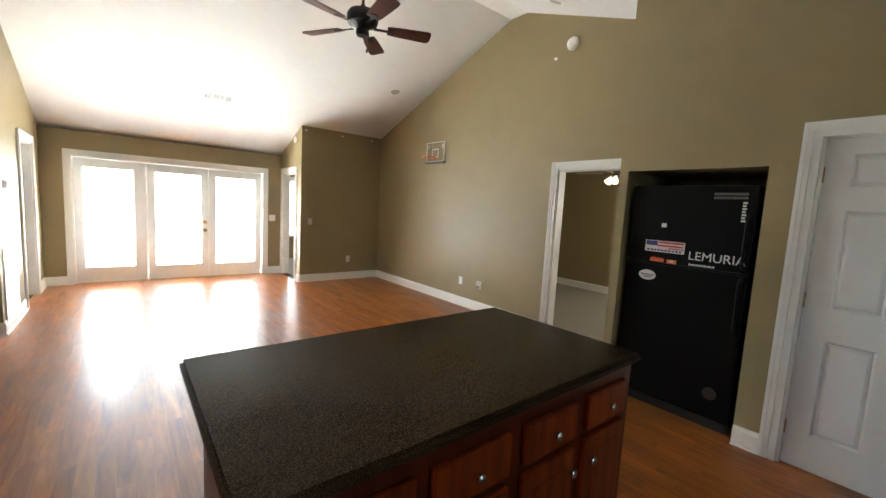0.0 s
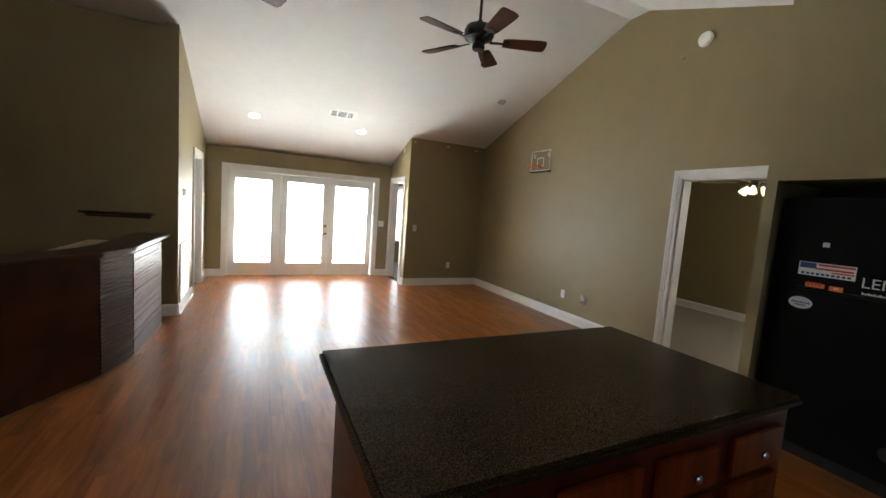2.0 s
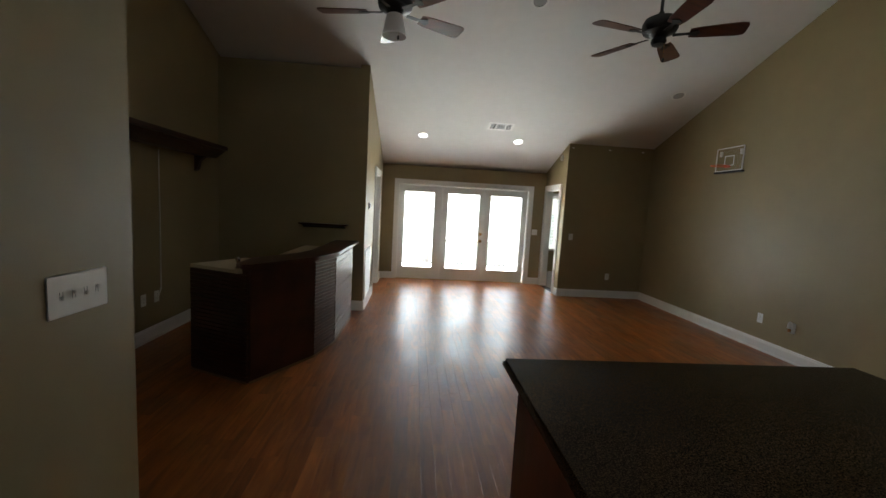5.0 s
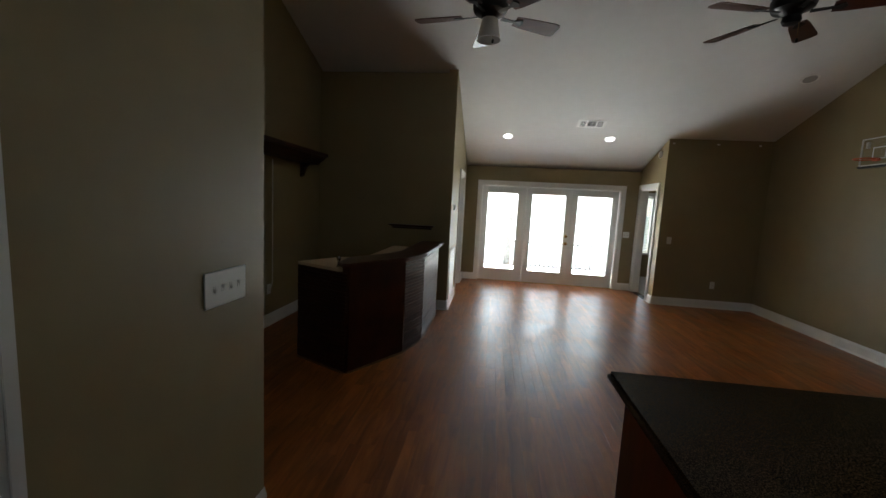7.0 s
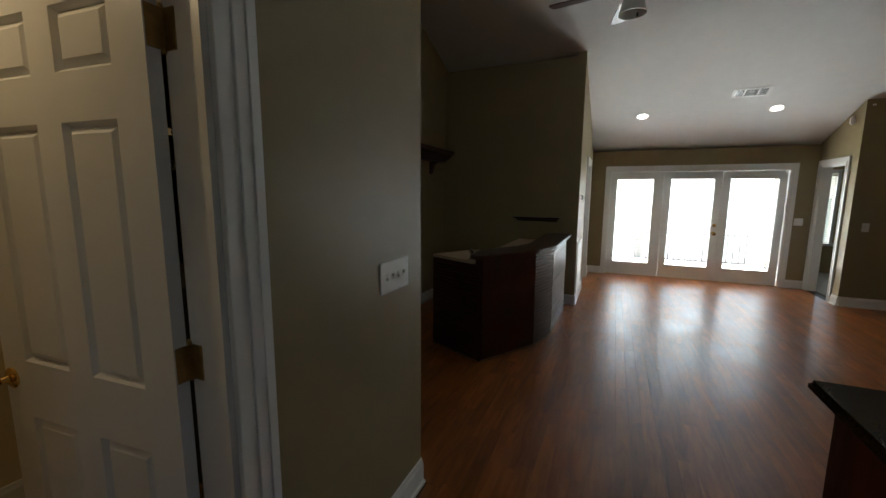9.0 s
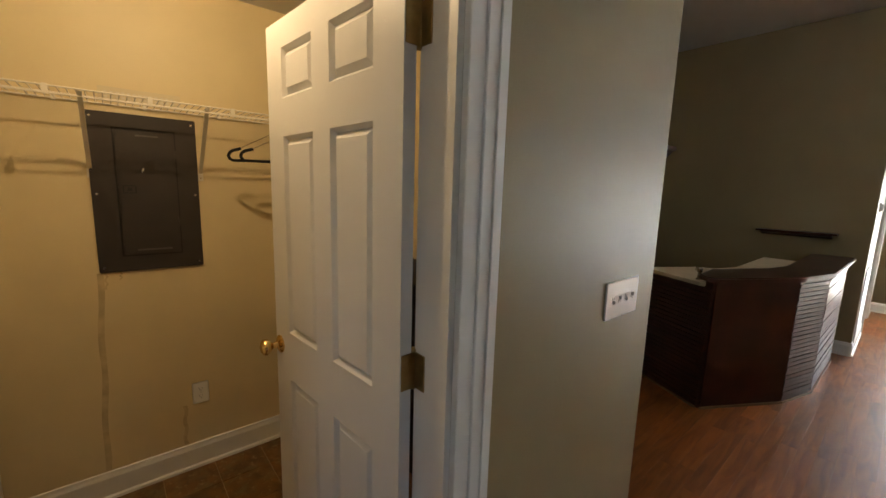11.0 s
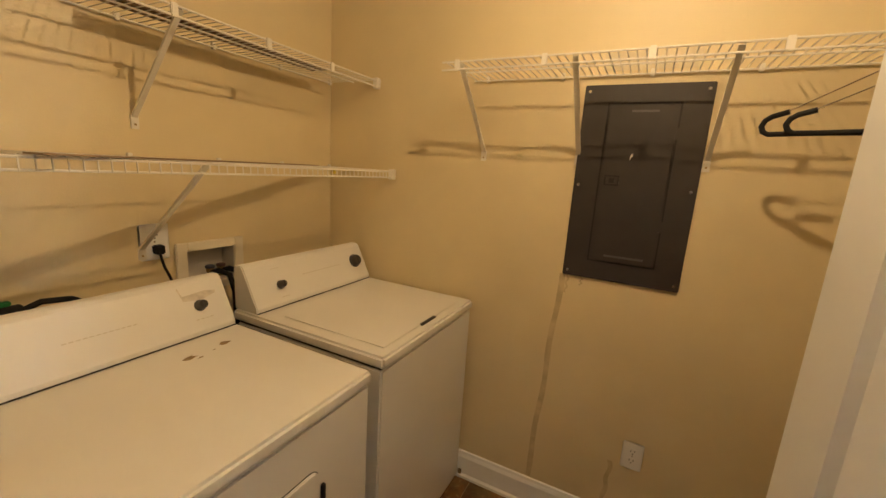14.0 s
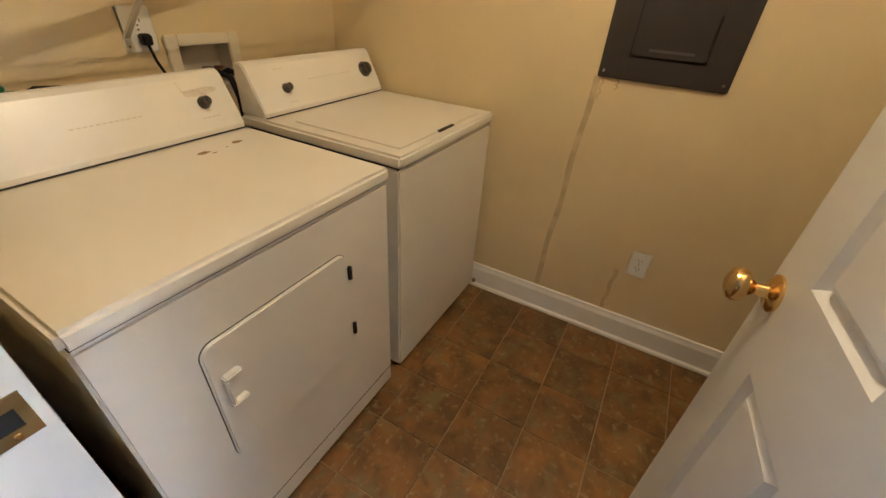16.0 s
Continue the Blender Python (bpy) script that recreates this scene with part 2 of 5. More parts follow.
# ---- mesh helpers ----
def box(bm, x0, x1, y0, y1, z0, z1, m=None):
    p = [(x, y, z) for x in (x0, x1) for y in (y0, y1) for z in (z0, z1)]
    v = [bm.verts.new((m @ Vector(q)) if m else q) for q in p]
    for f in ((0, 1, 3, 2), (4, 6, 7, 5), (0, 4, 5, 1), (2, 3, 7, 6), (0, 2, 6, 4), (1, 5, 7, 3)):
        bm.faces.new([v[i] for i in f])
    return v


def prism(bm, pts, axis, a, b):
    """A solid with the outline pts in the plane across axis, from a to b along it."""
    def put(p, c):
        q = list(p)
        q.insert(axis, c)
        return bm.verts.new(q)
    lo, hi = [put(p, a) for p in pts], [put(p, b) for p in pts]
    n = len(pts)
    bm.faces.new(lo)
    bm.faces.new(hi[::-1])
    for i in range(n):
        bm.faces.new((lo[i], hi[i], hi[(i + 1) % n], lo[(i + 1) % n]))


def lathe(bm, profile, m=None, seg=20):
    """Rings of (radius, height) about z, capped."""
    m = m or Matrix()
    rings = [[bm.verts.new(m @ Vector((r * math.cos(2 * math.pi * i / seg), r * math.sin(2 * math.pi * i / seg), h))) for i in range(seg)] for r, h in profile]
    for a, b in zip(rings, rings[1:]):
        for i in range(seg):
            bm.faces.new((a[i], a[(i + 1) % seg], b[(i + 1) % seg], b[i]))
    bm.faces.new(rings[0][::-1])
    bm.faces.new(rings[-1])


def tube(bm, pts, r=0.003, seg=6):
    """A round bar along points."""
    pts = [Vector(p) for p in pts]
    rings = []
    for i, p in enumerate(pts):
        d = (pts[min(i + 1, len(pts) - 1)] - pts[max(i - 1, 0)]).normalized()
        u = d.orthogonal().normalized() if not rings else (u - d * u.dot(d)).normalized()
        w = d.cross(u)
        rings.append([bm.verts.new(p + r * (math.cos(2 * math.pi * k / seg) * u + math.sin(2 * math.pi * k / seg) * w)) for k in range(seg)])
    for a, b in zip(rings, rings[1:]):
        for k in range(seg):
            bm.faces.new((a[k], a[(k + 1) % seg], b[(k + 1) % seg], b[k]))
    bm.faces.new(rings[0][::-1])
    bm.faces.new(rings[-1])


def part(name, bm, material, parent=None, label="", bevel=0.0, smooth=False, kind=""):
    bmesh.ops.recalc_face_normals(bm, faces=bm.faces)
    if bevel:
        edges = [e for e in bm.edges if len(e.link_faces) == 2 and e.calc_face_angle(0) > 0.6]
        bmesh.ops.bevel(bm, geom=edges, offset=bevel, segments=2, affect="EDGES", clamp_overlap=True)
    me = bpy.data.meshes.new(name)
    bm.to_mesh(me)
    bm.free()
    me.materials.append(material)
    if smooth:
        for p in me.polygons:
            p.use_smooth = True
        me.set_sharp_from_angle(angle=0.7)
    ob = new(name, me)
    ob.parent = parent
    return tagged(ob, label, kind=kind)


def thing(name, label, category, group="", at=(0, 0, 0), rz=0, parent=None):
    ob = new(name)
    ob.empty_display_size = 0.1
    ob.matrix_basis = pose(*at, 0, 0, rz)
    return tagged(ob, label, category, group)


def boxes(name, material, parent, dims, label="", bevel=0.0, kind=""):
    bm = bmesh.new()
    for d in dims:
        box(bm, *d)
    return part(name, bm, material, parent, label, bevel, kind=kind)


def structure(name, material, dims, label, bevel=0.0):
    return boxes(name, material, None, dims, label, bevel, "structure")


# ---- plan ----
XW, XN, XS, XE, XK = -2.11, -1.95, -0.41, 4.96, 4.12
YN, YB, YNOOK, YC = 9.08, 8.0, 6.5, 2.60
XB = 3.38
YL = -0.33
LD0, LD1 = 0.685, 1.545
YR0, YR1, ZR = 4.45, 4.72, 3.995
YS = -2.1
T = 0.12


def vault(y):
    if y >= YR1:
        return ZR - 0.372 * (y - YR1)
    if y >= YR0:
        return ZR
    return max(ZR - 0.372 * (YR0 - y), 2.44)


YFLAT = YR0 - (ZR - 2.44) / 0.372


def wall_along_y(name, x0, x1, y0, y1, label, holes=(), material=None, top=None):
    """holes: (y0, y1, z0, z1)."""
    material = material or WALL
    cuts = sorted({y0, y1, *[c for c in (YR1, YR0, YFLAT) if y0 < c < y1], *[h[0] for h in holes], *[h[1] for h in holes]})
    bm = bmesh.new()
    for a, b in zip(cuts, cuts[1:]):
        ta, tb = (top, top) if top else (vault(a) + 0.03, vault(b) + 0.03)
        h = [h for h in holes if h[0] <= a + 1e-6 and h[1] >= b - 1e-6]
        if not h:
            prism(bm, [(a, 0), (b, 0), (b, tb), (a, ta)], 0, x0, x1)
        else:
            if h[0][2] > 0:
                prism(bm, [(a, 0), (b, 0), (b, h[0][2]), (a, h[0][2])], 0, x0, x1)
            prism(bm, [(a, h[0][3]), (b, h[0][3]), (b, tb), (a, ta)], 0, x0, x1)
    return part(name, bm, material, None, label, kind="structure")


def wall_along_x(name, x0, x1, y0, y1, label, holes=(), material=None, top=None):
    material = material or WALL
    top = top or min(vault(y0), vault(y1)) + 0.0
    cuts = sorted({x0, x1, *[h[0] for h in holes], *[h[1] for h in holes]})
    bm = bmesh.new()
    for a, b in zip(cuts, cuts[1:]):
        h = [h for h in holes if h[0] <= a + 1e-6 and h[1] >= b - 1e-6]
        if not h:
            prism(bm, [(y0, 0), (y1, 0), (y1, vault(y1) + 0.02 if top < 0 else top), (y0, top)], 0, a, b)
        else:
            if h[0][2] > 0:
                box(bm, a, b, y0, y1, 0, h[0][2])
            box(bm, a, b, y0, y1, h[0][3], top)
    return part(name, bm, material, None, label, kind="structure")


# ---- large structure ----
FD = (0.335, 3.035)  # opening of the glazed doors
wall_along_x("wall_north", 0.0, XB, YN, YN + T, "beige painted wall round the glazed doors", [(FD[0], FD[1], 0, 1.96)])
wall_along_y("wall_living_west", -T, 0.0, YNOOK, YN + T, "beige painted wall with a cased doorway", [(7.69, 8.50, 0, 2.03)])
wall_along_x("wall_nook_north", XN, -T, YNOOK, YNOOK + T, "beige painted wall behind the bar")
wall_along_y("wall_west", XN - T, XN, YC - T, YNOOK + T, "beige painted wall with a long shelf")
wall_along_y("wall_bump_side", XB, XB + T, YB, YN + T, "beige painted wall with a cased doorway", [(8.27, 8.99, 0, 1.98)])
wall_along_x("wall_bump_front", XB + T, XE + T, YB, YB + T, "beige painted wall with switch and outlet", top=vault(YB) + 0.02)
wall_along_y("wall_east", XE, XE + T, 2.60, YB, "tall beige painted wall under the vault", [(2.98, 3.785, 0, 2.005)])
wall_along_x("wall_kitchen_end", XK, XE + T, 2.53, 2.60, "beige painted wall end", top=vault(2.53))
wall_along_y("wall_kitchen_east", XK, XK + T, YS, 2.53, "beige painted wall with fridge recess", [(1.63, 2.529, 0, 1.862), (0.60, 1.395, 0, 2.03)])
wall_along_x("wall_south", XS, XK + T, YS - T, YS, "beige painted kitchen wall with a window", [(1.45, 2.55, 1.1, 2.0)], top=2.46)
wall_along_y("wall_laundry_east", XS - T / 2, XS, YS, YC, "beige painted wall beside the laundry door", [(LD0, LD1, 0, 2.06)])
wall_along_y("wall_laundry_east_inside", XS - T, XS - T / 2, YL, YC, "cream painted laundry wall", [(LD0, LD1, 0, 2.06)], LWALL, top=2.5)
wall_along_x("wall_laundry_north", XN, XS - T, YC - T / 2, YC, "beige painted wall end by the bar")
wall_along_x("wall_laundry_north_inside", XW, XS - T, YC - T, YC - T / 2, "cream painted laundry wall", (), LWALL, top=2.5)
wall_along_y("wall_laundry_west", XW - T, XW, YL - T, YC - T, "cream painted wall with two brown drip stains", (), LWALL, top=2.5)
wall_along_x("wall_laundry_south", XW, XS - T, YL - T, YL, "cream painted wall behind the machines", [(-1.545, -1.345, 0.99, 1.13)], LWALL, top=2.5)
# fridge recess
structure("fridge_recess_lining", WALL, [(XK + T, XK + 0.92, 1.58, 1.63, 0, 1.92), (XK + T, XK + 0.92, 2.529, 2.53, 0, 1.92), (XK + T, XK + 0.92, 1.63, 2.529, 1.862, 1.92), (XK + 0.87, XK + 0.92, 1.63, 2.529, 0, 1.862)], "painted lining of the fridge recess")
structure("pantry_lining", WALL, [(XK + 0.7, XK + 0.75, 0.35, 1.5, 0, 2.4), (XK + T, XK + 0.7, 0.3, 0.35, 0, 2.4), (XK + T, XK + 0.7, 1.45, 1.5, 0, 2.4), (XK + T, XK + 0.75, 0.3, 1.5, 2.4, 2.45)], "painted lining of the closet")

# floors
structure("floor_base", SUB, [(XW - T, XE + T, YC, YN + T, -0.12, -0.012), (XS - T, XE + T, YS - T, YC, -0.12, -0.012)], "dark base under the floor boards")
structure("laundry_floor_base", GROUT, [(XW - T, XS - T, YL - T, YC, -0.12, -0.004)], "tan grout under the laundry tiles")

# ceilings
bm = bmesh.new()
prism(bm, [(YN + T, vault(YN + T)), (YR1, ZR), (YR0, ZR), (YFLAT, 2.44), (YS - T, 2.44), (YS - T, 2.56), (YFLAT, 2.58), (YR0, ZR + 0.15), (YR1, ZR + 0.15), (YN + T, vault(YN + T) + 0.14)], 0, XW - T, XE + T)
part("ceiling", bm, CEIL, None, "white vaulted ceiling with a flat ridge", kind="structure")
structure("laundry_ceiling", CEIL, [(XW, XS - T, YL, YC - T, 2.44, 2.5)], "flat white laundry ceiling")


# ---- rooms seen through doorways ----
def room(prefix, x0, x1, y0, y1, skip, material=WALL, h=2.44, window=None):
    sides = {"w": (x0 - 0.1, x0, y0, y1), "e": (x1, x1 + 0.1, y0, y1), "s": (x0 - 0.1, x1 + 0.1, y0 - 0.1, y0), "n": (x0 - 0.1, x1 + 0.1, y1, y1 + 0.1)}
    for k, (a, b, c, d) in sides.items():
        if k in skip:
            continue
        dims = [(a, b, c, d, 0, h)]
        if window and window[0] == k:
            u0, u1, z0, z1 = window[1:]
            if k in "ns":
                dims = [(a, u0, c, d, 0, h), (u1, b, c, d, 0, h), (u0, u1, c, d, 0, z0), (u0, u1, c, d, z1, h)]
            else:
                dims = [(a, b, c, u0, 0, h), (a, b, u1, d, 0, h), (a, b, u0, u1, 0, z0), (a, b, u0, u1, z1, h)]
        structure(f"{prefix}_wall_{k}", material, dims, "beige painted bedroom wall")
    structure(f"{prefix}_ceiling", CEIL, [(x0 - 0.1, x1 + 0.1, y0 - 0.1, y1 + 0.1, h, h + 0.08)], "flat white bedroom ceiling")
    structure(f"{prefix}_floor", CARPET, [(x0, x1, y0, y1, -0.1, 0.004)], "grey-beige cut-pile carpet")


room("east_bedroom", XE + T, 8.2, 1.6, 6.4, "w")
structure("east_bedroom_wall_w", WALL, [(XE + T, XE + T + 0.01, 1.6, 2.97, 0, 2.44), (XE + T, XE + T + 0.01, 3.805, 6.4, 0, 2.44)], "beige painted bedroom wall")
room("side_room", XB + T, 6.0, YB + T, 11.0, "w", window=("n", 3.75, 4.35, 0.6, 1.95))
structure("side_room_wall_w", WALL, [(XB + T - 0.1, XB + T, YN + T, 11.0, 0, 2.44)], "beige painted wall")
room("west_room", -2.6, -T, YNOOK + T + 0.02, 9.6, "e")
structure("west_room_wall_e", WALL, [(-T - 0.1, -T, YN + T, 9.6, 0, 2.44)], "beige painted wall")

# outdoors
structure("ground", GRASS, [(-400, 400, -400, 400, -0.5, -0.3)], "mown lawn")
structure("patio", CONC, [(-0.3, 4.3 - 1.0, YN + T, 12.6, -0.3, -0.04)], "pale concrete patio outside the glazed doors")


# ---- trim ----
def baseboard(name, pts_axis, a, b, c, side, label="white moulded baseboard"):
    """Along y at x=c (axis 'y') or along x at y=c (axis 'x'); side: the way it faces."""
    prof = [(0, 0), (0.015 * side, 0), (0.015 * side, 0.105), (0.009 * side, 0.120), (0.007 * side, 0.132), (0, 0.135)]
    shoe = [(0.015 * side, 0), (0.028 * side, 0), (0.026 * side, 0.012), (0.015 * side, 0.018)]
    bm = bmesh.new()
    for pr in (prof, shoe):
        if pts_axis == "y":
            prism(bm, [(c + u, v) for u, v in pr], 1, a, b)
        else:
            prism(bm, [(c + u, v) for u, v in pr], 0, a, b)
    return part(name, bm, TRIM, None, label, kind="structure")


# prism along y takes (x, z); along x takes (y, z)
baseboard("baseboard", "y", YNOOK, 7.60, 0.0, 1)
baseboard("baseboard", "y", 8.59, YN, 0.0, 1)
baseboard("baseboard", "x", 0.0, 0.25, YN, -1)
baseboard("baseboard", "x", 3.12, XB, YN, -1)
baseboard("baseboard", "x", XN, 0.0, YNOOK, -1)
baseboard("baseboard", "y", YC, YNOOK, XN, 1)
baseboard("baseboard", "y", YB, 8.18, XB, -1)
baseboard("baseboard", "x", XB, XE, YB, -1)
baseboard("baseboard", "y", 3.875, YB, XE, -1)
baseboard("baseboard", "y", 2.60, 2.89, XE, -1)
baseboard("baseboard", "y", 1.485, 1.63, XK, -1)
baseboard("baseboard", "y", YS, 0.51, XK, -1)
baseboard("baseboard", "y", LD1 + 0.115, YC, XS, 1)
baseboard("baseboard", "y", YS, LD0 - 0.115, XS, 1)
baseboard("baseboard", "x", XS, XK, YS, 1)
baseboard("baseboard", "x", XN, XS, YC, 1)
baseboard("baseboard", "y", YL, YC - T, XW, 1)
baseboard("baseboard", "x", XW, XS - T, YL, 1)
baseboard("baseboard", "x", XW, XS - T, YC - T, -1)
baseboard("baseboard", "y", 1.6, 6.4, 8.2, -1)
baseboard("baseboard", "x", XE + T, 8.2, 6.4, -1)


def casing(name, axis, c, side, a, b, h, w=0.09, both=None):
    """Moulded casing round an opening a..b, on the face at c that looks to side."""
    th = [(0.0, 0.012), (0.25, 0.020), (0.45, 0.013), (0.75, 0.020), (1.0, 0.024)]
    bm = bmesh.new()
    def strip(u0, u1, v0, v1, d):
        lo, hi = sorted((c, c + side * d))
        if axis == "y":
            box(bm, lo, hi, min(u0, u1), max(u0, u1), v0, v1)
        else:
            box(bm, min(u0, u1), max(u0, u1), lo, hi, v0, v1)
    for (f0, _), (f1, d) in zip(th, th[1:]):
        strip(a - w * f0, a - w * f1, 0, h + w * f1, d)
        strip(b + w * f0, b + w * f1, 0, h + w * f1, d)
        strip(a - w * f0, b + w * f0, h + w * f0, h + w * f1, d)
    return part(name, bm, TRIM, None, "white moulded door casing", kind="structure", bevel=0.0015)


def jamb(name, axis, c0, c1, a, b, h, t=0.018):
    dims = [(a, a + t, 0, h), (b - t, b, 0, h), (a + t, b - t, h - t, h)]
    if axis == "y":
        return structure(name, TRIM, [(c0, c1, u0, u1, z0, z1) for u0, u1, z0, z1 in dims], "white painted door frame")
    return structure(name, TRIM, [(u0, u1, c0, c1, z0, z1) for u0, u1, z0, z1 in dims], "white painted door frame")


E_ = 0.001
casing("door_casing", "y", 0.0, 1, 7.69, 8.50, 2.03)
jamb("door_frame", "y", -T - E_, E_, 7.69, 8.50, 2.03)
casing("door_casing", "y", XB, -1, 8.27, 8.99, 1.98)
jamb("door_frame", "y", XB - E_, XB + T + E_, 8.27, 8.99, 1.98)
casing("door_casing", "y", XE, -1, 2.98, 3.785, 2.005)
jamb("door_frame", "y", XE - E_, XE + T + E_, 2.98, 3.785, 2.005)
casing("door_casing", "y", XK, -1, 0.60, 1.395, 2.018)
jamb("door_frame", "y", XK - E_, XK + T + E_, 0.60, 1.395, 2.03)
casing("door_casing", "y", XS, 1, LD0, LD1, 2.06, 0.115)
jamb("door_frame", "y", XS - T - E_, XS + E_, LD0, LD1, 2.06)
casing("door_casing", "x", YN, -1, FD[0], FD[1], 1.96, 0.085)


# ---- kitchen island ----
def raised_front(bm, x0, x1, z0, z1, y, inner=True):
    """A cabinet front with a raised field, facing -y, its back at y."""
    box(bm, x0, x1, y - 0.022, y, z0, z1)
    if inner:
        e = 0.055
        prism(bm, [(x0 + e, z0 + e), (x1 - e, z0 + e), (x1 - e, z1 - e), (x0 + e, z1 - e)], 1, y - 0.028, y - 0.022)


def knob_part(parent, x, y, z, d=(0, -1, 0), material=None, s=1.0, name="knob"):
    bm = bmesh.new()
    m = Matrix.Translation((x, y, z)) @ Vector(d).to_track_quat("Z", "Y").to_matrix().to_4x4()
    lathe(bm, [(0.006 * s, 0), (0.005 * s, 0.012 * s), (0.013 * s, 0.017 * s), (0.015 * s, 0.023 * s), (0.010 * s, 0.028 * s), (0.003 * s, 0.029 * s)], m, 14)
    return part(name, bm, material or NICKEL, parent, smooth=True)


island = thing("kitchen_island", "cherry-stained wooden island cabinet with nickel knobs under a dark top", "kitchen island", at=(1.84, 2.075, 0))
IX0, IX1, IY0, IY1 = -0.71, 0.76, -0.395, 0.39
# body colour holds dark varnish plus the shade between the fronts
boxes("body", mat("shaded_dark_cherry_frame", (0.105, 0.016, 0.004), 0.32, scale=3, color2=(0.06, 0.009, 0.002), bump=0.1, bscale=30, stretch=(8, 8, 0.7), spec=0.25), island, [(IX0, IX1, IY0 + 0.0, IY1, 0.10, 0.88), (IX0 + 0.02, IX1 - 0.02, IY0 + 0.07, IY1 - 0.0, 0.0, 0.10)], bevel=0.002)
cols = [(-0.68, -0.37), (-0.315, -0.02), (0.050, 0.335), (0.405, 0.69)]
for i, (a, b) in enumerate(cols):
    bm = bmesh.new()
    raised_front(bm, a, b, 0.69, 0.825, IY0, False)
    d = part("drawer", bm, CHERRY, island, bevel=0.004)
    knob_part(d, (a + b) / 2, IY0 - 0.022, 0.755)
    if i == 1:
        for z0, z1 in ((0.42, 0.655), (0.13, 0.39)):
            bm = bmesh.new()
            raised_front(bm, a, b, z0, z1, IY0, False)
            d = part("drawer", bm, CHERRY, island, bevel=0.004)
            knob_part(d, (a + b) / 2, IY0 - 0.022, (z0 + z1) / 2)
    else:
        bm = bmesh.new()
        raised_front(bm, a, b, 0.13, 0.655, IY0)
        d = part("door", bm, CHERRY, island, bevel=0.004)
        knob_part(d, (b - 0.03) if i != 3 else a + 0.03, IY0 - 0.022, 0.575)
top = thing("island_countertop", "dark speckled laminate countertop with rolled edge on the cherry island", "countertop", at=(1.84, 2.075, 0.885))
bm = bmesh.new()
box(bm, -0.775, 0.775, -0.43, 0.43, 0, 0.038)
part("slab", bm, GRANITE, top, bevel=0.012, smooth=True)


# ---- doors ----
def leaf_panels(ob, w, h, t, rows, s=0.115, mid=0.10, material=None):
    """Moulded fields on both faces of a door leaf, each a part."""
    cols = [(s, (w - mid) / 2), ((w + mid) / 2, w - s)]
    for a, b in cols:
        for z0, z1 in rows:
            bm = bmesh.new()
            e = 0.030
            for y, d in ((0.0, 1), (t, -1)):
                o = [(a, z0), (b, z0), (b, z1), (a, z1)]
                i = [(a + e, z0 + e), (b - e, z0 + e), (b - e, z1 - e), (a + e, z1 - e)]
                c = [(a + 0.012, z0 + 0.012), (b - 0.012, z0 + 0.012), (b - 0.012, z1 - 0.012), (a + 0.012, z1 - 0.012)]
                rings = [[bm.verts.new((x, y + d * dd, z)) for x, z in q] for q, dd in ((o, 0.0), (c, 0.016), (i, 0.003))]
                for p, q in zip(rings, rings[1:]):
                    for k in range(4):
                        bm.faces.new((p[k], p[(k + 1) % 4], q[(k + 1) % 4], q[k]))
                bm.faces.new(rings[-1])
            part("panel", bm, material or DOORW, ob)


def leaf_frame(name, parent, w, h, t, rows, s=0.115, mid=0.10, material=None):
    bm = bmesh.new()
    box(bm, 0, s, 0, t, 0, h)
    box(bm, w - s, w, 0, t, 0, h)
    zs = [0, *[z for r in rows for z in r], h]
    for z0, z1 in zip(zs[::2], zs[1::2]):
        box(bm, s, w - s, 0, t, z0, z1)
    for z0, z1 in rows:
        box(bm, (w - mid) / 2, (w + mid) / 2, 0, t, z0, z1)
    return part(name, bm, material or DOORW, parent)


def round_knob(parent, x, y, z, d, material=BRASS):
    bm = bmesh.new()
    m = Matrix.Translation((x, y, z)) @ Vector(d).to_track_quat("Z", "Y").to_matrix().to_4x4()
    lathe(bm, [(0.033, 0), (0.033, 0.004), (0.026, 0.009), (0.012, 0.013), (0.010, 0.030), (0.016, 0.036), (0.027, 0.046), (0.030, 0.056), (0.027, 0.065), (0.016, 0.071), (0.004, 0.072)], m, 24)
    part("knob", bm, material, parent, "polished brass knob", smooth=True)


ROWS = [(0.22, 0.815), (1.005, 1.585), (1.72, 1.905)]


def panel_door(label, w, at, rz, knob_x, hinge_x=0.0, knobs=(1, -1), h=2.015, t=0.035, rows=None, kz=0.955):
    rows = rows or ROWS
    d = thing("door", label, "door", at=at, rz=rz)
    f = leaf_frame("leaf", d, w, h, t, rows)
    leaf_panels(f, w, h, t, rows)
    for k in knobs:
        round_knob(d, knob_x, t if k > 0 else 0.0, kz, (0, k, 0))
    return d


def hinge(parent, x, y, z, edge=True):
    bm = bmesh.new()
    lathe(bm, [(0.004, -0.052), (0.0068, -0.050), (0.0068, 0.050), (0.004, 0.058)], Matrix.Translation((x, y, z)), 10)
    box(bm, x + 0.0040, x + 0.0070, y - 0.040, y - 0.002, z - 0.046, z + 0.046)
    box(bm, x + 0.004, x + 0.042, y + 0.001, y + 0.0045, z - 0.046, z + 0.046)
    part("hinge", bm, BRONZE, parent, "aged brass hinge")


# laundry door, open at a right angle into the laundry
LDX = XS - 0.118
ld = panel_door("white six-panel door with brass knob, open into the laundry", 0.745, (LDX, LD1 - 0.031, 0.008), 184.6, 0.708, h=2.04, rows=[(0.22, 0.82), (1.0, 1.680), (1.80, 1.955)], kz=0.935)
lh = thing("door_hinges", "aged brass hinges on the laundry door frame", "hinge", at=(LDX - 0.003, LD1 - 0.0225, 0))
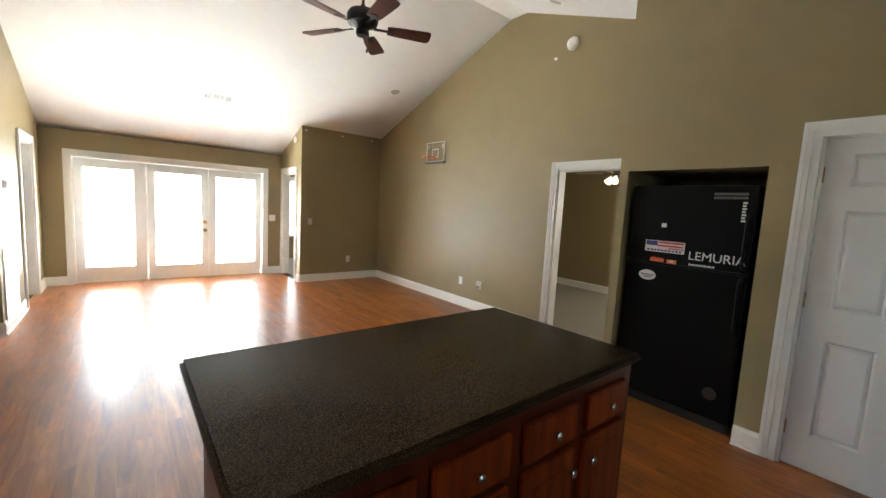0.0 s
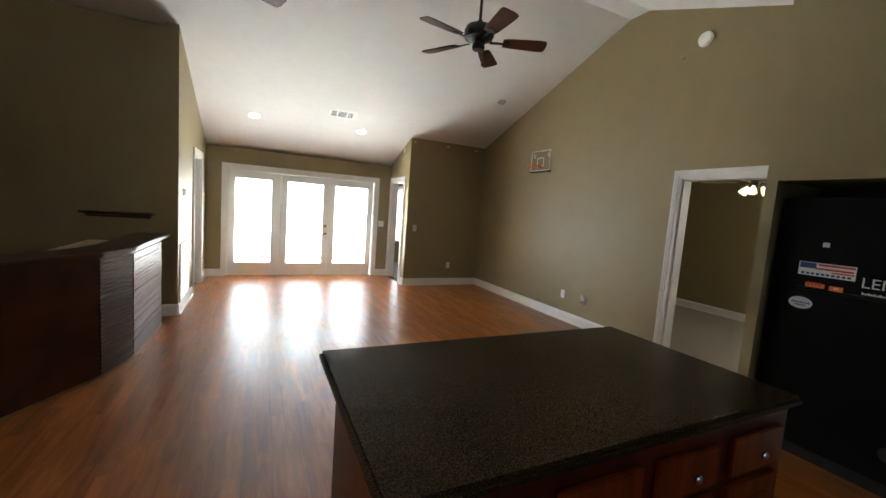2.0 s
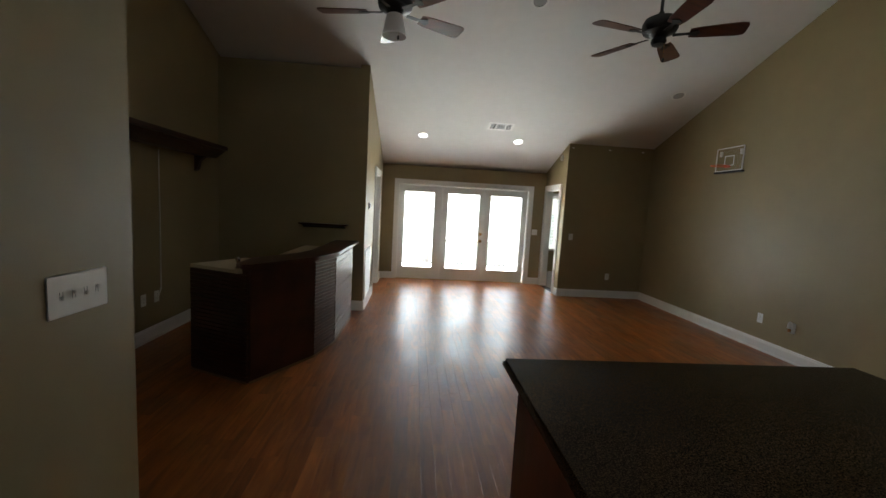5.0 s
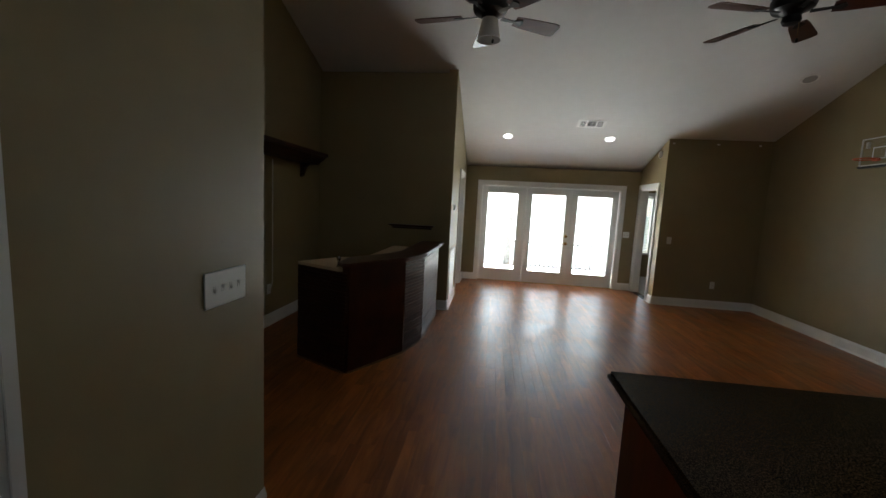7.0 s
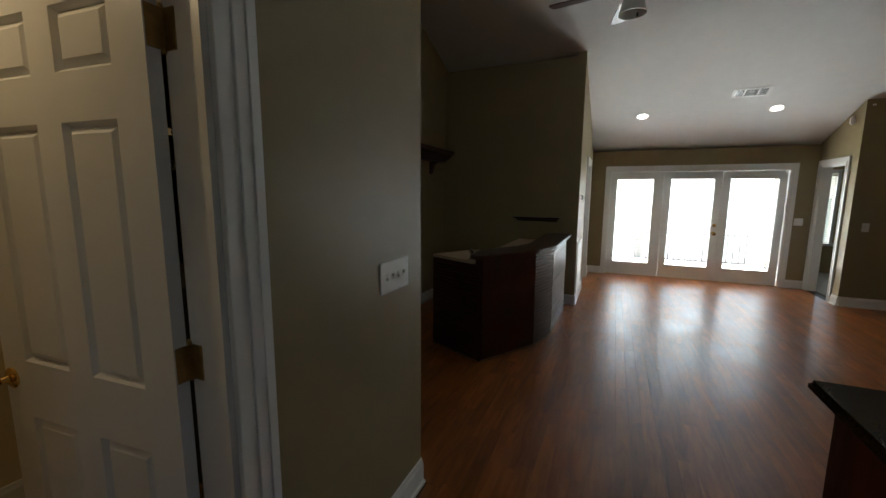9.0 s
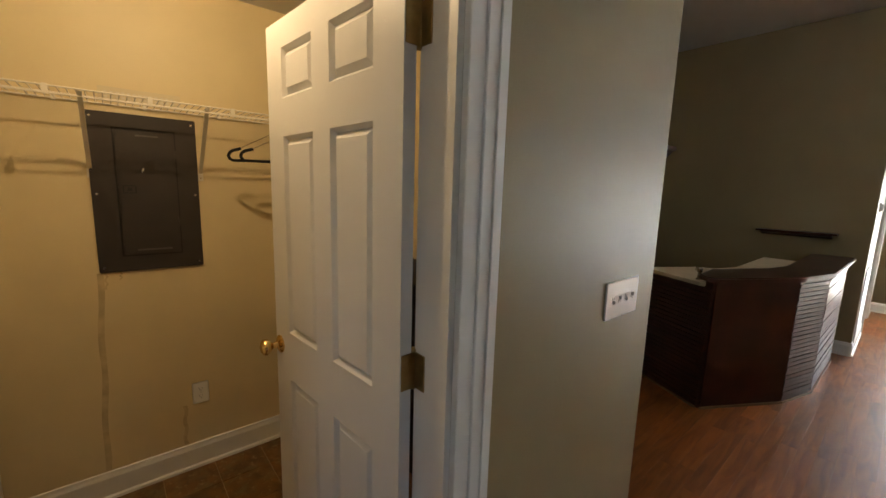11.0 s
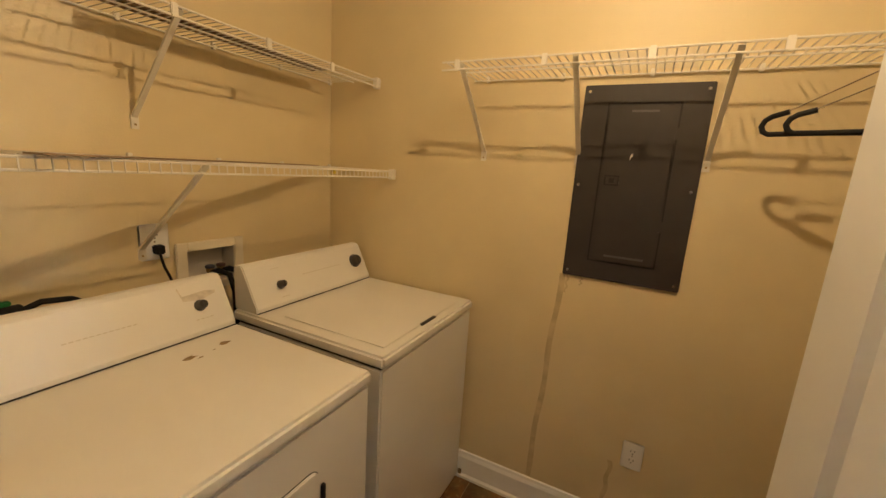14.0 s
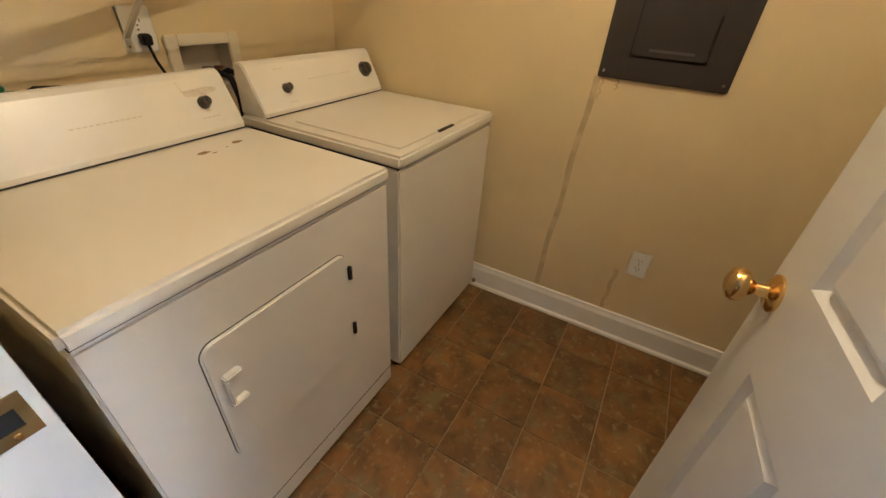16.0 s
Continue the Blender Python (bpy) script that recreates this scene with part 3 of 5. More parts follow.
for z in (0.22, 1.085, 1.885):
    hinge(lh, 0, 0, z)
# pantry door, closed
pd = panel_door("white six-panel closet door, closed, in the kitchen wall", 0.755, (XK + 0.02, 1.375, 0.008), -90, 0.695, knobs=(-1,))
ph = thing("door_hinges", "aged brass hinges on the closet door frame", "hinge", at=(XK + 0.014, 1.377, 0))
for z in (0.24, 1.05, 1.80):
    bm = bmesh.new()
    lathe(bm, [(0.006, -0.045), (0.0075, -0.043), (0.0075, 0.043), (0.005, 0.048)], Matrix.Translation((0, 0, z)), 10)
    part("hinge", bm, BRONZE, ph)
# strike plate in the laundry frame
sp = thing("strike_plate", "aged brass strike plate in the white door frame", "strike plate", at=(XS - 0.088, LD0 + 0.018, 0.955))
bm = bmesh.new()
for d in ((-0.022, 0.018, 0.0, 0.002, -0.029, -0.013), (-0.022, 0.018, 0.0, 0.002, 0.013, 0.029), (-0.022, -0.012, 0.0, 0.002, -0.013, 0.013), (0.010, 0.018, 0.0, 0.002, -0.013, 0.013)):
    box(bm, *d)
part("plate", bm, BRONZE, sp)
boxes("latch_hole", SLOT, sp, [(-0.012, 0.010, 0.0, 0.0008, -0.013, 0.013)])
for z in (-0.021, 0.021):
    bm = bmesh.new()
    lathe(bm, [(0.004, 0), (0.003, 0.0015)], Matrix.Translation((-0.002, 0.002, z)) @ pose(0, 0, 0, -90), 8)
    part("screw", bm, BRASS, sp)

# glazed doors
PW = 0.883
for i in range(3):
    x0 = FD[0] + 0.018 + i * (PW + 0.004)
    lab = ["white glazed door with drawn white blind, fixed", "white glazed door with drawn white blind and brass lock", "white glazed door with drawn white blind, beside the wall switch"][i]
    g = thing("glazed_door", lab, "door", "glazed doors to the patio", (x0, YN + 0.035, 0.012))
    a, b, z0, z1, h = 0.115, PW - (0.17 if i == 0 else 0.12), 0.235, 1.80, 1.925
    bm = bmesh.new()
    for d in ((0, a, 0, 0.044, 0, h), (b, PW, 0, 0.044, 0, h), (a, b, 0, 0.044, 0, z0), (a, b, 0, 0.044, z1, h)):
        box(bm, *d)
    part("leaf", bm, DOORW, g)
    bm = bmesh.new()
    for d in ((a - 0.022, a, -0.010, 0, z0 - 0.022, z1 + 0.022), (b, b + 0.022, -0.010, 0, z0 - 0.022, z1 + 0.022), (a, b, -0.010, 0, z0 - 0.022, z0), (a, b, -0.010, 0, z1, z1 + 0.022)):
        box(bm, *d)
    part("glazing_bead", bm, DOORW, g, bevel=0.003)
    p = boxes("pane", GLASS, g, [(a, b, 0.018, 0.024, z0, z1)])
    p.visible_shadow = False
    if i == 1:
        round_knob(g, PW - 0.06, 0, 0.84, (0, -1, 0))
        bm = bmesh.new()
        lathe(bm, [(0.030, 0), (0.030, 0.004), (0.020, 0.010), (0.018, 0.012)], Matrix.Translation((PW - 0.06, 0, 0.985)) @ pose(0, 0, 0, 90), 20)
        part("deadbolt", bm, BRASS, g, "polished brass deadbolt", smooth=True)
    # its blind
    bl = thing("blind", ["white slatted blind, lowered over the fixed glazed door", "white slatted blind, lowered over the glazed door with the lock", "white slatted blind, lowered over the glazed door by the switch"][i], "window blind", "blinds on the glazed doors", (x0 + a - 0.02, YN + 0.008, 0))
    bw = b - a + 0.04
    boxes("headrail", BLIND, bl, [(0, bw, -0.012, 0.014, 1.80, 1.84)], bevel=0.003)
    zb = 0.262 if i == 0 else 0.315
    boxes("bottom_rail", BLIND, bl, [(0.004, bw - 0.004, -0.011, 0.011, zb - 0.012, zb)], bevel=0.003)
    n = int((1.79 - zb) / 0.0305)
    bm = bmesh.new()
    for q0, q1, z0_, z1_ in ((-0.0115, 0.0, 0, 0.0022), (0.0, 0.0115, 0.0022, 0.0)):
        v = [bm.verts.new(c) for c in ((0.004, q0, z0_), (bw - 0.004, q0, z0_), (bw - 0.004, q1, z1_), (0.004, q1, z1_))]
        u = [bm.verts.new((c.co.x, c.co.y, c.co.z - 0.0006)) for c in v]
        bm.faces.new(v)
        bm.faces.new(u[::-1])
        for k in range(4):
            bm.faces.new((v[k], u[k], u[(k + 1) % 4], v[(k + 1) % 4]))
    first = part("slat", bm, BLIND, bl)
    first.location.z = zb + 0.018
    first.rotation_euler.x = radians(-20)
    for k in range(1, n):
        o = first.copy()
        scene.collection.objects.link(o)
        o.location.z = zb + 0.018 + k * 0.0305
    bm = bmesh.new()
    for x in (0.08, bw - 0.08):
        tube(bm, [(x, -0.013, zb), (x, -0.013, 1.80)], 0.0011, 5)
    part("ladder_cord", bm, BLIND, bl)
# patio railing seen between the slats
RAILM = mat("weathered_grey_paint", (0.10, 0.095, 0.09), 0.6, var=0.2)
prl = thing("patio_railing", "low grey metal railing at the edge of the patio", "railing", at=(0.95, 11.2, -0.04))
for z in (0.10, 0.70):
    boxes("rail", RAILM, prl, [(0, 2.2, -0.02, 0.02, z - 0.02, z + 0.02)], bevel=0.003)
for k in range(19):
    boxes("baluster", RAILM, prl, [(0.105 + k * 0.112, 0.140 + k * 0.112, -0.015, 0.015, 0.12, 0.68)])
for x in (0.0,):
    boxes("post", RAILM, prl, [(x - 0.035, x + 0.035, -0.035, 0.035, 0, 0.78)], bevel=0.004)
pst = thing("patio_post", "grey painted post beside the patio railing", "post", at=(1.01, 11.35, -0.04))
boxes("shaft", RAILM, pst, [(-0.09, 0.09, -0.09, 0.09, 0, 1.50)], bevel=0.006)
boxes("cap", RAILM, pst, [(-0.105, 0.105, -0.105, 0.105, 1.50, 1.53)], bevel=0.005)
# a thin ring left on the boards
bm = bmesh.new()
rg = [[bm.verts.new((2.04 + r * math.cos(k * math.pi / 16), 6.255 + r * math.sin(k * math.pi / 16), 0.0006)) for k in range(32)] for r in (0.052, 0.062)]
for k in range(32):
    bm.faces.new((rg[0][k], rg[1][k], rg[1][(k + 1) % 32], rg[0][(k + 1) % 32]))
part("ring_mark", bm, mat("dark_ring_stain", (0.05, 0.022, 0.01), 0.5), None, "thin dark ring stain on the floor boards", kind="structure")
structure("door_frame", TRIM, [(FD[0], FD[0] + 0.016, YN - E_, YN + T, 0, 1.96), (FD[1] - 0.016, FD[1], YN - E_, YN + T, 0, 1.96), (FD[0] + 0.016, FD[1] - 0.016, YN - E_, YN + T, 1.94, 1.96)], "white frame of the glazed doors")
structure("door_sill", BRONZE, [(FD[0], FD[1], YN - 0.012, YN + T, -0.012, 0.010)], "bronze metal sill of the glazed doors")

# bedroom window seen through the side doorway
wf = structure("window_1", TRIM, [(3.70, 3.75, 10.975, 11.0, 0.55, 2.0), (4.35, 4.40, 10.975, 11.0, 0.55, 2.0), (3.70, 4.40, 10.975, 11.0, 1.95, 2.03), (3.68, 4.42, 10.93, 11.0, 0.55, 0.60)], "white window casing and sill")
bl = thing("blind", "white slatted blind, lowered over the side room window", "window blind", at=(3.75, 10.99, 0))
boxes("headrail", BLIND, bl, [(0.004, 0.596, -0.02, 0.02, 1.90, 1.94)])
first = boxes("slat", BLIND, bl, [(0.006, 0.594, -0.020, 0.020, -0.0012, 0.0012)])
first.location.z, first.rotation_euler.x = 0.64, radians(20)
for k in range(1, 33):
    o = first.copy()
    scene.collection.objects.link(o)
    o.location.z = 0.64 + k * 0.038


# ---- fixtures on walls and ceiling ----
def plate(parent, w, h, name="cover_plate", d=0.006):
    """Faces -y, centred."""
    bm = bmesh.new()
    box(bm, -w / 2, w / 2, -d, 0, -h / 2, h / 2)
    return part(name, bm, PLAST, parent, bevel=0.003)


def outlet(label, at, rz):
    o = thing("outlet", label, "electrical outlet", at=at, rz=rz)
    plate(o, 0.076, 0.118)
    for z in (-0.020, 0.020):
        bm = bmesh.new()
        lathe(bm, [(0.0165, 0), (0.0165, 0.0015)], Matrix.Translation((0, -0.006, z)) @ pose(0, 0, 0, 90), 16)
        r = part("receptacle", bm, PLAST, o)
        boxes("slot", SLOT, r, [(-0.008, -0.006, -0.0082, -0.0075, z - 0.001, z + 0.008), (0.006, 0.008, -0.0082, -0.0075, z - 0.001, z + 0.008), (-0.002, 0.002, -0.0082, -0.0075, z - 0.010, z - 0.006)])
    bm = bmesh.new()
    lathe(bm, [(0.003, 0), (0.002, 0.001)], Matrix.Translation((0, -0.006, 0)) @ pose(0, 0, 0, 90), 8)
    part("screw", bm, NICKEL, o)
    return o


def switches(label, at, rz, n, w, h=0.118):
    o = thing("light_switch", label, "light switch", at=at, rz=rz)
    plate(o, w, h)
    for k in range(n):
        x = (k - (n - 1) / 2) * 0.046
        boxes("toggle", PLAST, o, [(x - 0.005, x + 0.005, -0.016, -0.006, 0.0 if k % 2 else -0.012, 0.012 if k % 2 else 0.0)], bevel=0.0015)
        boxes("slot", SLOT, o, [(x - 0.006, x - 0.0052, -0.0066, -0.006, -0.013, 0.013), (x + 0.0052, x + 0.006, -0.0066, -0.006, -0.013, 0.013)])
    return o


outlet("white duplex outlet low on the tall beige wall", (XE, 5.40, 0.385), -90)
jack = outlet("white outlet with a small air freshener plugged in", (XE, 4.985, 0.385), -90)
bm = bmesh.new()
lathe(bm, [(0.018, -0.035), (0.024, -0.02), (0.022, 0.02), (0.012, 0.04), (0.004, 0.045)], Matrix.Translation((0, -0.035, 0.03)), 14)
fr = thing("air_freshener", "small white and amber plug-in air freshener on the outlet", "air freshener", at=(XE, 4.985, 0.385), rz=-90)
part("warmer", bm, PLAST, fr, smooth=True)
bm = bmesh.new()
lathe(bm, [(0.014, -0.075), (0.016, -0.06), (0.012, -0.036)], Matrix.Translation((0, -0.035, 0.03)), 12)
part("bottle", bm, mat("amber_oil_bottle", (0.35, 0.16, 0.05), 0.15), fr, "amber oil bottle", smooth=True)
outlet("white duplex outlet on the beige wall by the corner", (4.31, YB, 0.395), 0)
switches("white single switch on the beige return wall", (3.55, YB, 1.105), 0, 1, 0.076)
switches("white double switch beside the glazed doors", (3.20, YN, 1.10), 0, 2, 0.118)
switches("white four-gang toggle switch beside the laundry door", (XS, 2.345, 1.168), 90, 4, 0.235, 0.135)
outlet("white duplex outlet low on the cream laundry wall", (XW, 1.268, 0.415), 90)
outlet("white duplex outlet with a black plug above the dryer", (-1.245, YL, 1.178), 180).scale = (1.25, 1, 1.08)
outlet("white outlet low on the dim beige wall under the long shelf", (XN, 4.99, 0.43), 90)
outlet("white outlet with a cable running up the dim beige wall", (XN, 5.19, 0.43), 90)
cord = thing("wall_cable", "thin white cable running up the dim beige wall", "cable", at=(XN, 5.26, 0))
bm = bmesh.new()
tube(bm, [(0.006, -0.04, 0.43), (0.006, 0.0, 0.50), (0.006, 0.003, 1.2), (0.006, 0, 1.93)], 0.006)
part("cable", bm, PLAST, cord)

th = thing("thermostat", "small white thermostat on the bright beige wall", "thermostat", at=(0.0, 6.86, 1.475), rz=90)
plate(th, 0.12, 0.09, "base", 0.012)
boxes("housing", PLAST, th, [(-0.045, 0.045, -0.028, -0.012, -0.035, 0.035)], bevel=0.004)
boxes("display", SLOT, th, [(-0.025, 0.015, -0.0285, -0.028, 0.0, 0.022)], "dark display")

rv = thing("return_air_grille", "white louvred return air grille low on the wall", "air grille", at=(0.0, 6.93, 0.48), rz=90)
boxes("frame", TRIM, rv, [(-0.33, -0.29, -0.012, 0, -0.37, 0.37), (0.29, 0.33, -0.012, 0, -0.37, 0.37), (-0.29, 0.29, -0.012, 0, -0.37, -0.33), (-0.29, 0.29, -0.012, 0, 0.33, 0.37)], bevel=0.002)
boxes("backing", SLOT, rv, [(-0.29, 0.29, -0.002, 0, -0.33, 0.33)])
bm = bmesh.new()
box(bm, -0.29, 0.29, -0.011, -0.009, -0.012, 0.012, pose(0, 0, 0, 0, 0, 0))
first = part("slat", bm, TRIM, rv)
first.rotation_euler.x = radians(-32)
first.location.z = -0.32
for k in range(1, 31):
    o = first.copy()
    scene.collection.objects.link(o)
    o.location.z = -0.32 + k * 0.0213

# smoke detector, hook, motion sensor
sd = thing("smoke_detector", "round white smoke detector high on the tall beige wall", "smoke detector", at=(XE, 3.735, 3.424), rz=-90)
bm = bmesh.new()
lathe(bm, [(0.075, 0), (0.075, 0.012), (0.066, 0.030), (0.045, 0.042), (0.02, 0.045)], pose(0, 0, 0, 90), 28)
part("housing", bm, PLAST, sd, smooth=True)
bm = bmesh.new()
lathe(bm, [(0.016, 0.0), (0.014, 0.003)], pose(0, -0.045, 0, 90), 14)
part("test_button", bm, PLAST, sd)
wp = thing("wall_hook", "tiny white hook high on the tall beige wall", "hook", at=(XE, 3.955, 3.31), rz=-90)
bm = bmesh.new()
lathe(bm, [(0.018, 0), (0.016, 0.008), (0.008, 0.014), (0.012, 0.024), (0.004, 0.03)], pose(0, 0, 0, 90), 12)
part("hook", bm, PLAST, wp, smooth=True)
ms = thing("motion_sensor", "white corner motion sensor above the side doorway", "motion sensor", at=(XB, 8.24, 2.545), rz=-90)
bm = bmesh.new()
box(bm, -0.032, 0.032, -0.05, 0, -0.055, 0.055)
part("housing", bm, PLAST, ms, bevel=0.015, smooth=True)
for x in (3.45, 4.13, 4.75):
    h = thing("ceiling_hook", "small white hook near the ceiling on the return wall", "hook", "hooks on the return wall", (x, YB, 2.70))
    bm = bmesh.new()
    box(bm, -0.02, 0.02, -0.02, 0, -0.012, 0.012)
    part("hook", bm, PLAST, h, bevel=0.006)


def on_slope(x, y):
    """A pose on the northern slope or the southern one, z out of the ceiling into the room."""
    k = math.degrees(math.atan(0.372))
    return pose(x, y, vault(y), 180 - k if y > YR1 else 180 + k)


def downlight(x, y, lit):
    d = thing("recessed_light", "white recessed ceiling light, its lens bright" if lit else "white recessed ceiling light, switched off", "ceiling light", "recessed ceiling lights")
    d.matrix_basis = on_slope(x, y)
    bm = bmesh.new()
    rings = []
    for r, z in ((0.095, 0.0), (0.095, 0.004), (0.075, 0.006), (0.072, 0.001)):
        rings.append([bm.verts.new((r * math.cos(k * math.pi / 14), r * math.sin(k * math.pi / 14), z)) for k in range(28)])
    for a, b in zip(rings, rings[1:]):
        for k in range(28):
            bm.faces.new((a[k], a[(k + 1) % 28], b[(k + 1) % 28], b[k]))
    part("trim_ring", bm, PLAST, d, smooth=True)
    bm = bmesh.new()
    lathe(bm, [(0.073, 0.0005), (0.070, 0.003)], None, 28)
    part("lens", bm, BULBW if lit else mat("dim_frosted_lens", (0.35, 0.34, 0.32), 0.3), d)


BULBW = glow("lit_daylight_lens", (1.0, 0.98, 0.94), 3.0)
for x, y, lit in ((0.757, 8.07, True), (2.458, 8.07, True), (4.38, 6.6, False), (1.907, 5.36, False), (4.54, 3.713, False)):
    downlight(x, y, lit)

cv = thing("ceiling_vent", "white three-bank ceiling air vent on the slope", "air vent", at=(0, 0, 0))
cv.matrix_basis = on_slope(2.045, 7.65)
boxes("frame", TRIM, cv, [(-0.215, 0.215, -0.105, -0.078, 0, 0.008), (-0.215, 0.215, 0.078, 0.105, 0, 0.008), (-0.215, -0.175, -0.078, 0.078, 0, 0.008), (0.175, 0.215, -0.078, 0.078, 0, 0.008), (-0.085, -0.068, -0.078, 0.078, 0, 0.008), (0.068, 0.085, -0.078, 0.078, 0, 0.008)], bevel=0.002)
boxes("backing", SLOT, cv, [(-0.175, 0.175, -0.078, 0.078, 0.0005, 0.0015)])
for c, wv in ((-0.13, 0.085), (0.0, 0.13), (0.13, 0.085)):
    for k in range(7):
        u = -0.068 + k * 0.0226
        if c:
            boxes("slat", TRIM, cv, [(c + u * 0.62 - 0.002, c + u * 0.62 + 0.001, -0.077, 0.077, 0.002, 0.007)])
        else:
            boxes("slat", TRIM, cv, [(c - wv / 2, c + wv / 2, u - 0.002, u + 0.001, 0.002, 0.007)])


def fan(label, x, y, zb, phase, r=0.66, n=5, light=False, blade=None, top=None, small=False, bell=False):
    f = thing("ceiling_fan", label, "ceiling fan", "ceiling fans" if not small else "", (x, y, zb))
    top = (vault(y) if top is None else top) - zb
    bm = bmesh.new()
    lathe(bm, [(0.012, 0.10), (0.012, top - 0.07)], None, 12)
    part("downrod", bm, BLACKM, f, smooth=True)
    bm = bmesh.new()
    lathe(bm, [(0.022, top - 0.09), (0.045, top - 0.07), (0.068, top - 0.03), (0.070, top + 0.03)], None, 24)
    part("canopy", bm, BLACKM, f, smooth=True)
    bm = bmesh.new()
    lathe(bm, [(0.035, -0.055), (0.05, -0.045), (0.07, -0.02), (0.115, -0.005), (0.125, 0.02), (0.125, 0.055), (0.11, 0.085), (0.06, 0.105), (0.025, 0.115), (0.020, 0.14)], None, 32)
    part("motor_housing", bm, BLACKM, f, "black motor housing", smooth=True)
    bm = bmesh.new()
    lathe(bm, [(0.02, -0.10), (0.045, -0.095), (0.055, -0.075), (0.05, -0.05)], None, 24)
    part("switch_cap", bm, BLACKM, f, smooth=True)
    bm = bmesh.new()
    tube(bm, [(0.03, -0.03, -0.09), (0.03, -0.03, -0.20)], 0.0012, 5)
    part("pull_chain", bm, BRONZE, f)
    bm = bmesh.new()
    lathe(bm, [(0.003, -0.225), (0.008, -0.22), (0.008, -0.20), (0.003, -0.195)], Matrix.Translation((0.03, -0.03, 0)), 10)
    part("chain_pull", bm, BLACKM, f)
    for k in range(n):
        m = pose(0, 0, 0.0, 0, 0, phase + k * 360 / n)
        bm = bmesh.new()
        pts = [(0.20, -0.048), (0.26, -0.058), (r - 0.05, -0.072), (r - 0.012, -0.066), (r, -0.04), (r, 0.04), (r - 0.012, 0.066), (r - 0.05, 0.072), (0.26, 0.058), (0.20, 0.048)]
        tilt = m @ pose(0, 0, -0.025, -12)
        lo = [bm.verts.new(tilt @ Vector((a, b, -0.003))) for a, b in pts]
        hi = [bm.verts.new(tilt @ Vector((a, b, 0.003))) for a, b in pts]
        bm.faces.new(lo[::-1])
        bm.faces.new(hi)
        for q in range(len(pts)):
            bm.faces.new((lo[q], lo[(q + 1) % len(pts)], hi[(q + 1) % len(pts)], hi[q]))
        bo = part("blade", bm, blade or BLADE, f, "cherry-stained blade" if not small else "pale blade")
        bm = bmesh.new()
        pr = [(0.09, -0.016), (0.20, -0.012), (0.25, -0.035), (0.27, 0.0), (0.25, 0.035), (0.20, 0.012), (0.09, 0.016)]
        lo = [bm.verts.new(tilt @ Vector((a, b, -0.008))) for a, b in pr]
        hi = [bm.verts.new(tilt @ Vector((a, b, -0.0035))) for a, b in pr]
        bm.faces.new(lo[::-1])
        bm.faces.new(hi)
        for q in range(len(pr)):
            bm.faces.new((lo[q], lo[(q + 1) % len(pr)], hi[(q + 1) % len(pr)], hi[q]))
        part("blade_iron", bm, BLACKM, f)
    if bell:
        bm = bmesh.new()
        lathe(bm, [(0.030, -0.045), (0.056, -0.050), (0.062, -0.075), (0.071, -0.12), (0.080, -0.165), (0.090, -0.192), (0.086, -0.192), (0.070, -0.15), (0.05, -0.08)], None, 32)
        part("shade", bm, mat("frosted_white_glass", (0.80, 0.79, 0.76), 0.35, var=0.04), f, "frosted white bell-shaped glass shade", smooth=True)
    if light:
        for k in range(3):
            a = radians(k * 120 + 200)
            m = Matrix.Translation((0.10 * math.cos(a), 0.10 * math.sin(a), -0.10)) @ Vector((math.cos(a), math.sin(a), -1.2)).to_track_quat("Z", "Y").to_matrix().to_4x4()
            bm = bmesh.new()
            lathe(bm, [(0.02, -0.02), (0.026, 0.0), (0.04, 0.03), (0.055, 0.08), (0.053, 0.082)], m, 20)
            part("shade", bm, BULB, f, "glowing frosted glass shade", smooth=True)
    return f


fan("black ceiling fan with five cherry blades on a downrod", 2.46, 4.0, 2.92, 48, 0.56)
fan("black ceiling fan with cherry blades and a frosted glass shade", 0.475, 3.97, 2.90, 27, 0.56, bell=True)
fan("pale bedroom ceiling fan with a glowing light kit", 6.73, 4.0, 2.17, 180, 0.60, 5, True, mat("pale_oak_blade", (0.55, 0.45, 0.28), 0.4, var=0.2), 2.44, True)

# basketball hoop on the tall wall
hp = thing("mini_basketball_hoop", "clear mini basketball board with orange rim on the wall", "basketball hoop", at=(XE, 6.17, 2.385), rz=-90)
boxes("backboard", GLASS, hp, [(-0.225, 0.225, -0.034, -0.030, -0.15, 0.15)]).visible_shadow = False
GREY = mat("white_board_edge", (0.80, 0.79, 0.77), 0.4)
boxes("board_frame", GREY, hp, [(-0.235, -0.222, -0.042, -0.026, -0.16, 0.16), (0.222, 0.235, -0.042, -0.026, -0.16, 0.16), (-0.222, 0.222, -0.042, -0.026, 0.148, 0.16), (-0.222, 0.222, -0.042, -0.026, -0.16, -0.148)], bevel=0.003)
WHT = mat("white_print", (0.8, 0.8, 0.8), 0.4)
boxes("target_square", WHT, hp, [(-0.085, -0.07, -0.0352, -0.0345, -0.09, 0.05), (0.07, 0.085, -0.0352, -0.0345, -0.09, 0.05), (-0.07, 0.07, -0.0352, -0.0345, 0.035, 0.05), (-0.07, 0.07, -0.0352, -0.0345, -0.09, -0.078)])
boxes("bracket", BLACKM, hp, [(-0.24, 0.24, -0.05, 0.0, -0.185, -0.161)], bevel=0.004)
for x in (-0.19, 0.16):
    boxes("spacer", PLAST, hp, [(x, x + 0.03, -0.030, 0.0, 0.05, 0.12)], bevel=0.003)
ORG = mat("orange_rim_paint", (0.75, 0.12, 0.03), 0.35)
bm = bmesh.new()
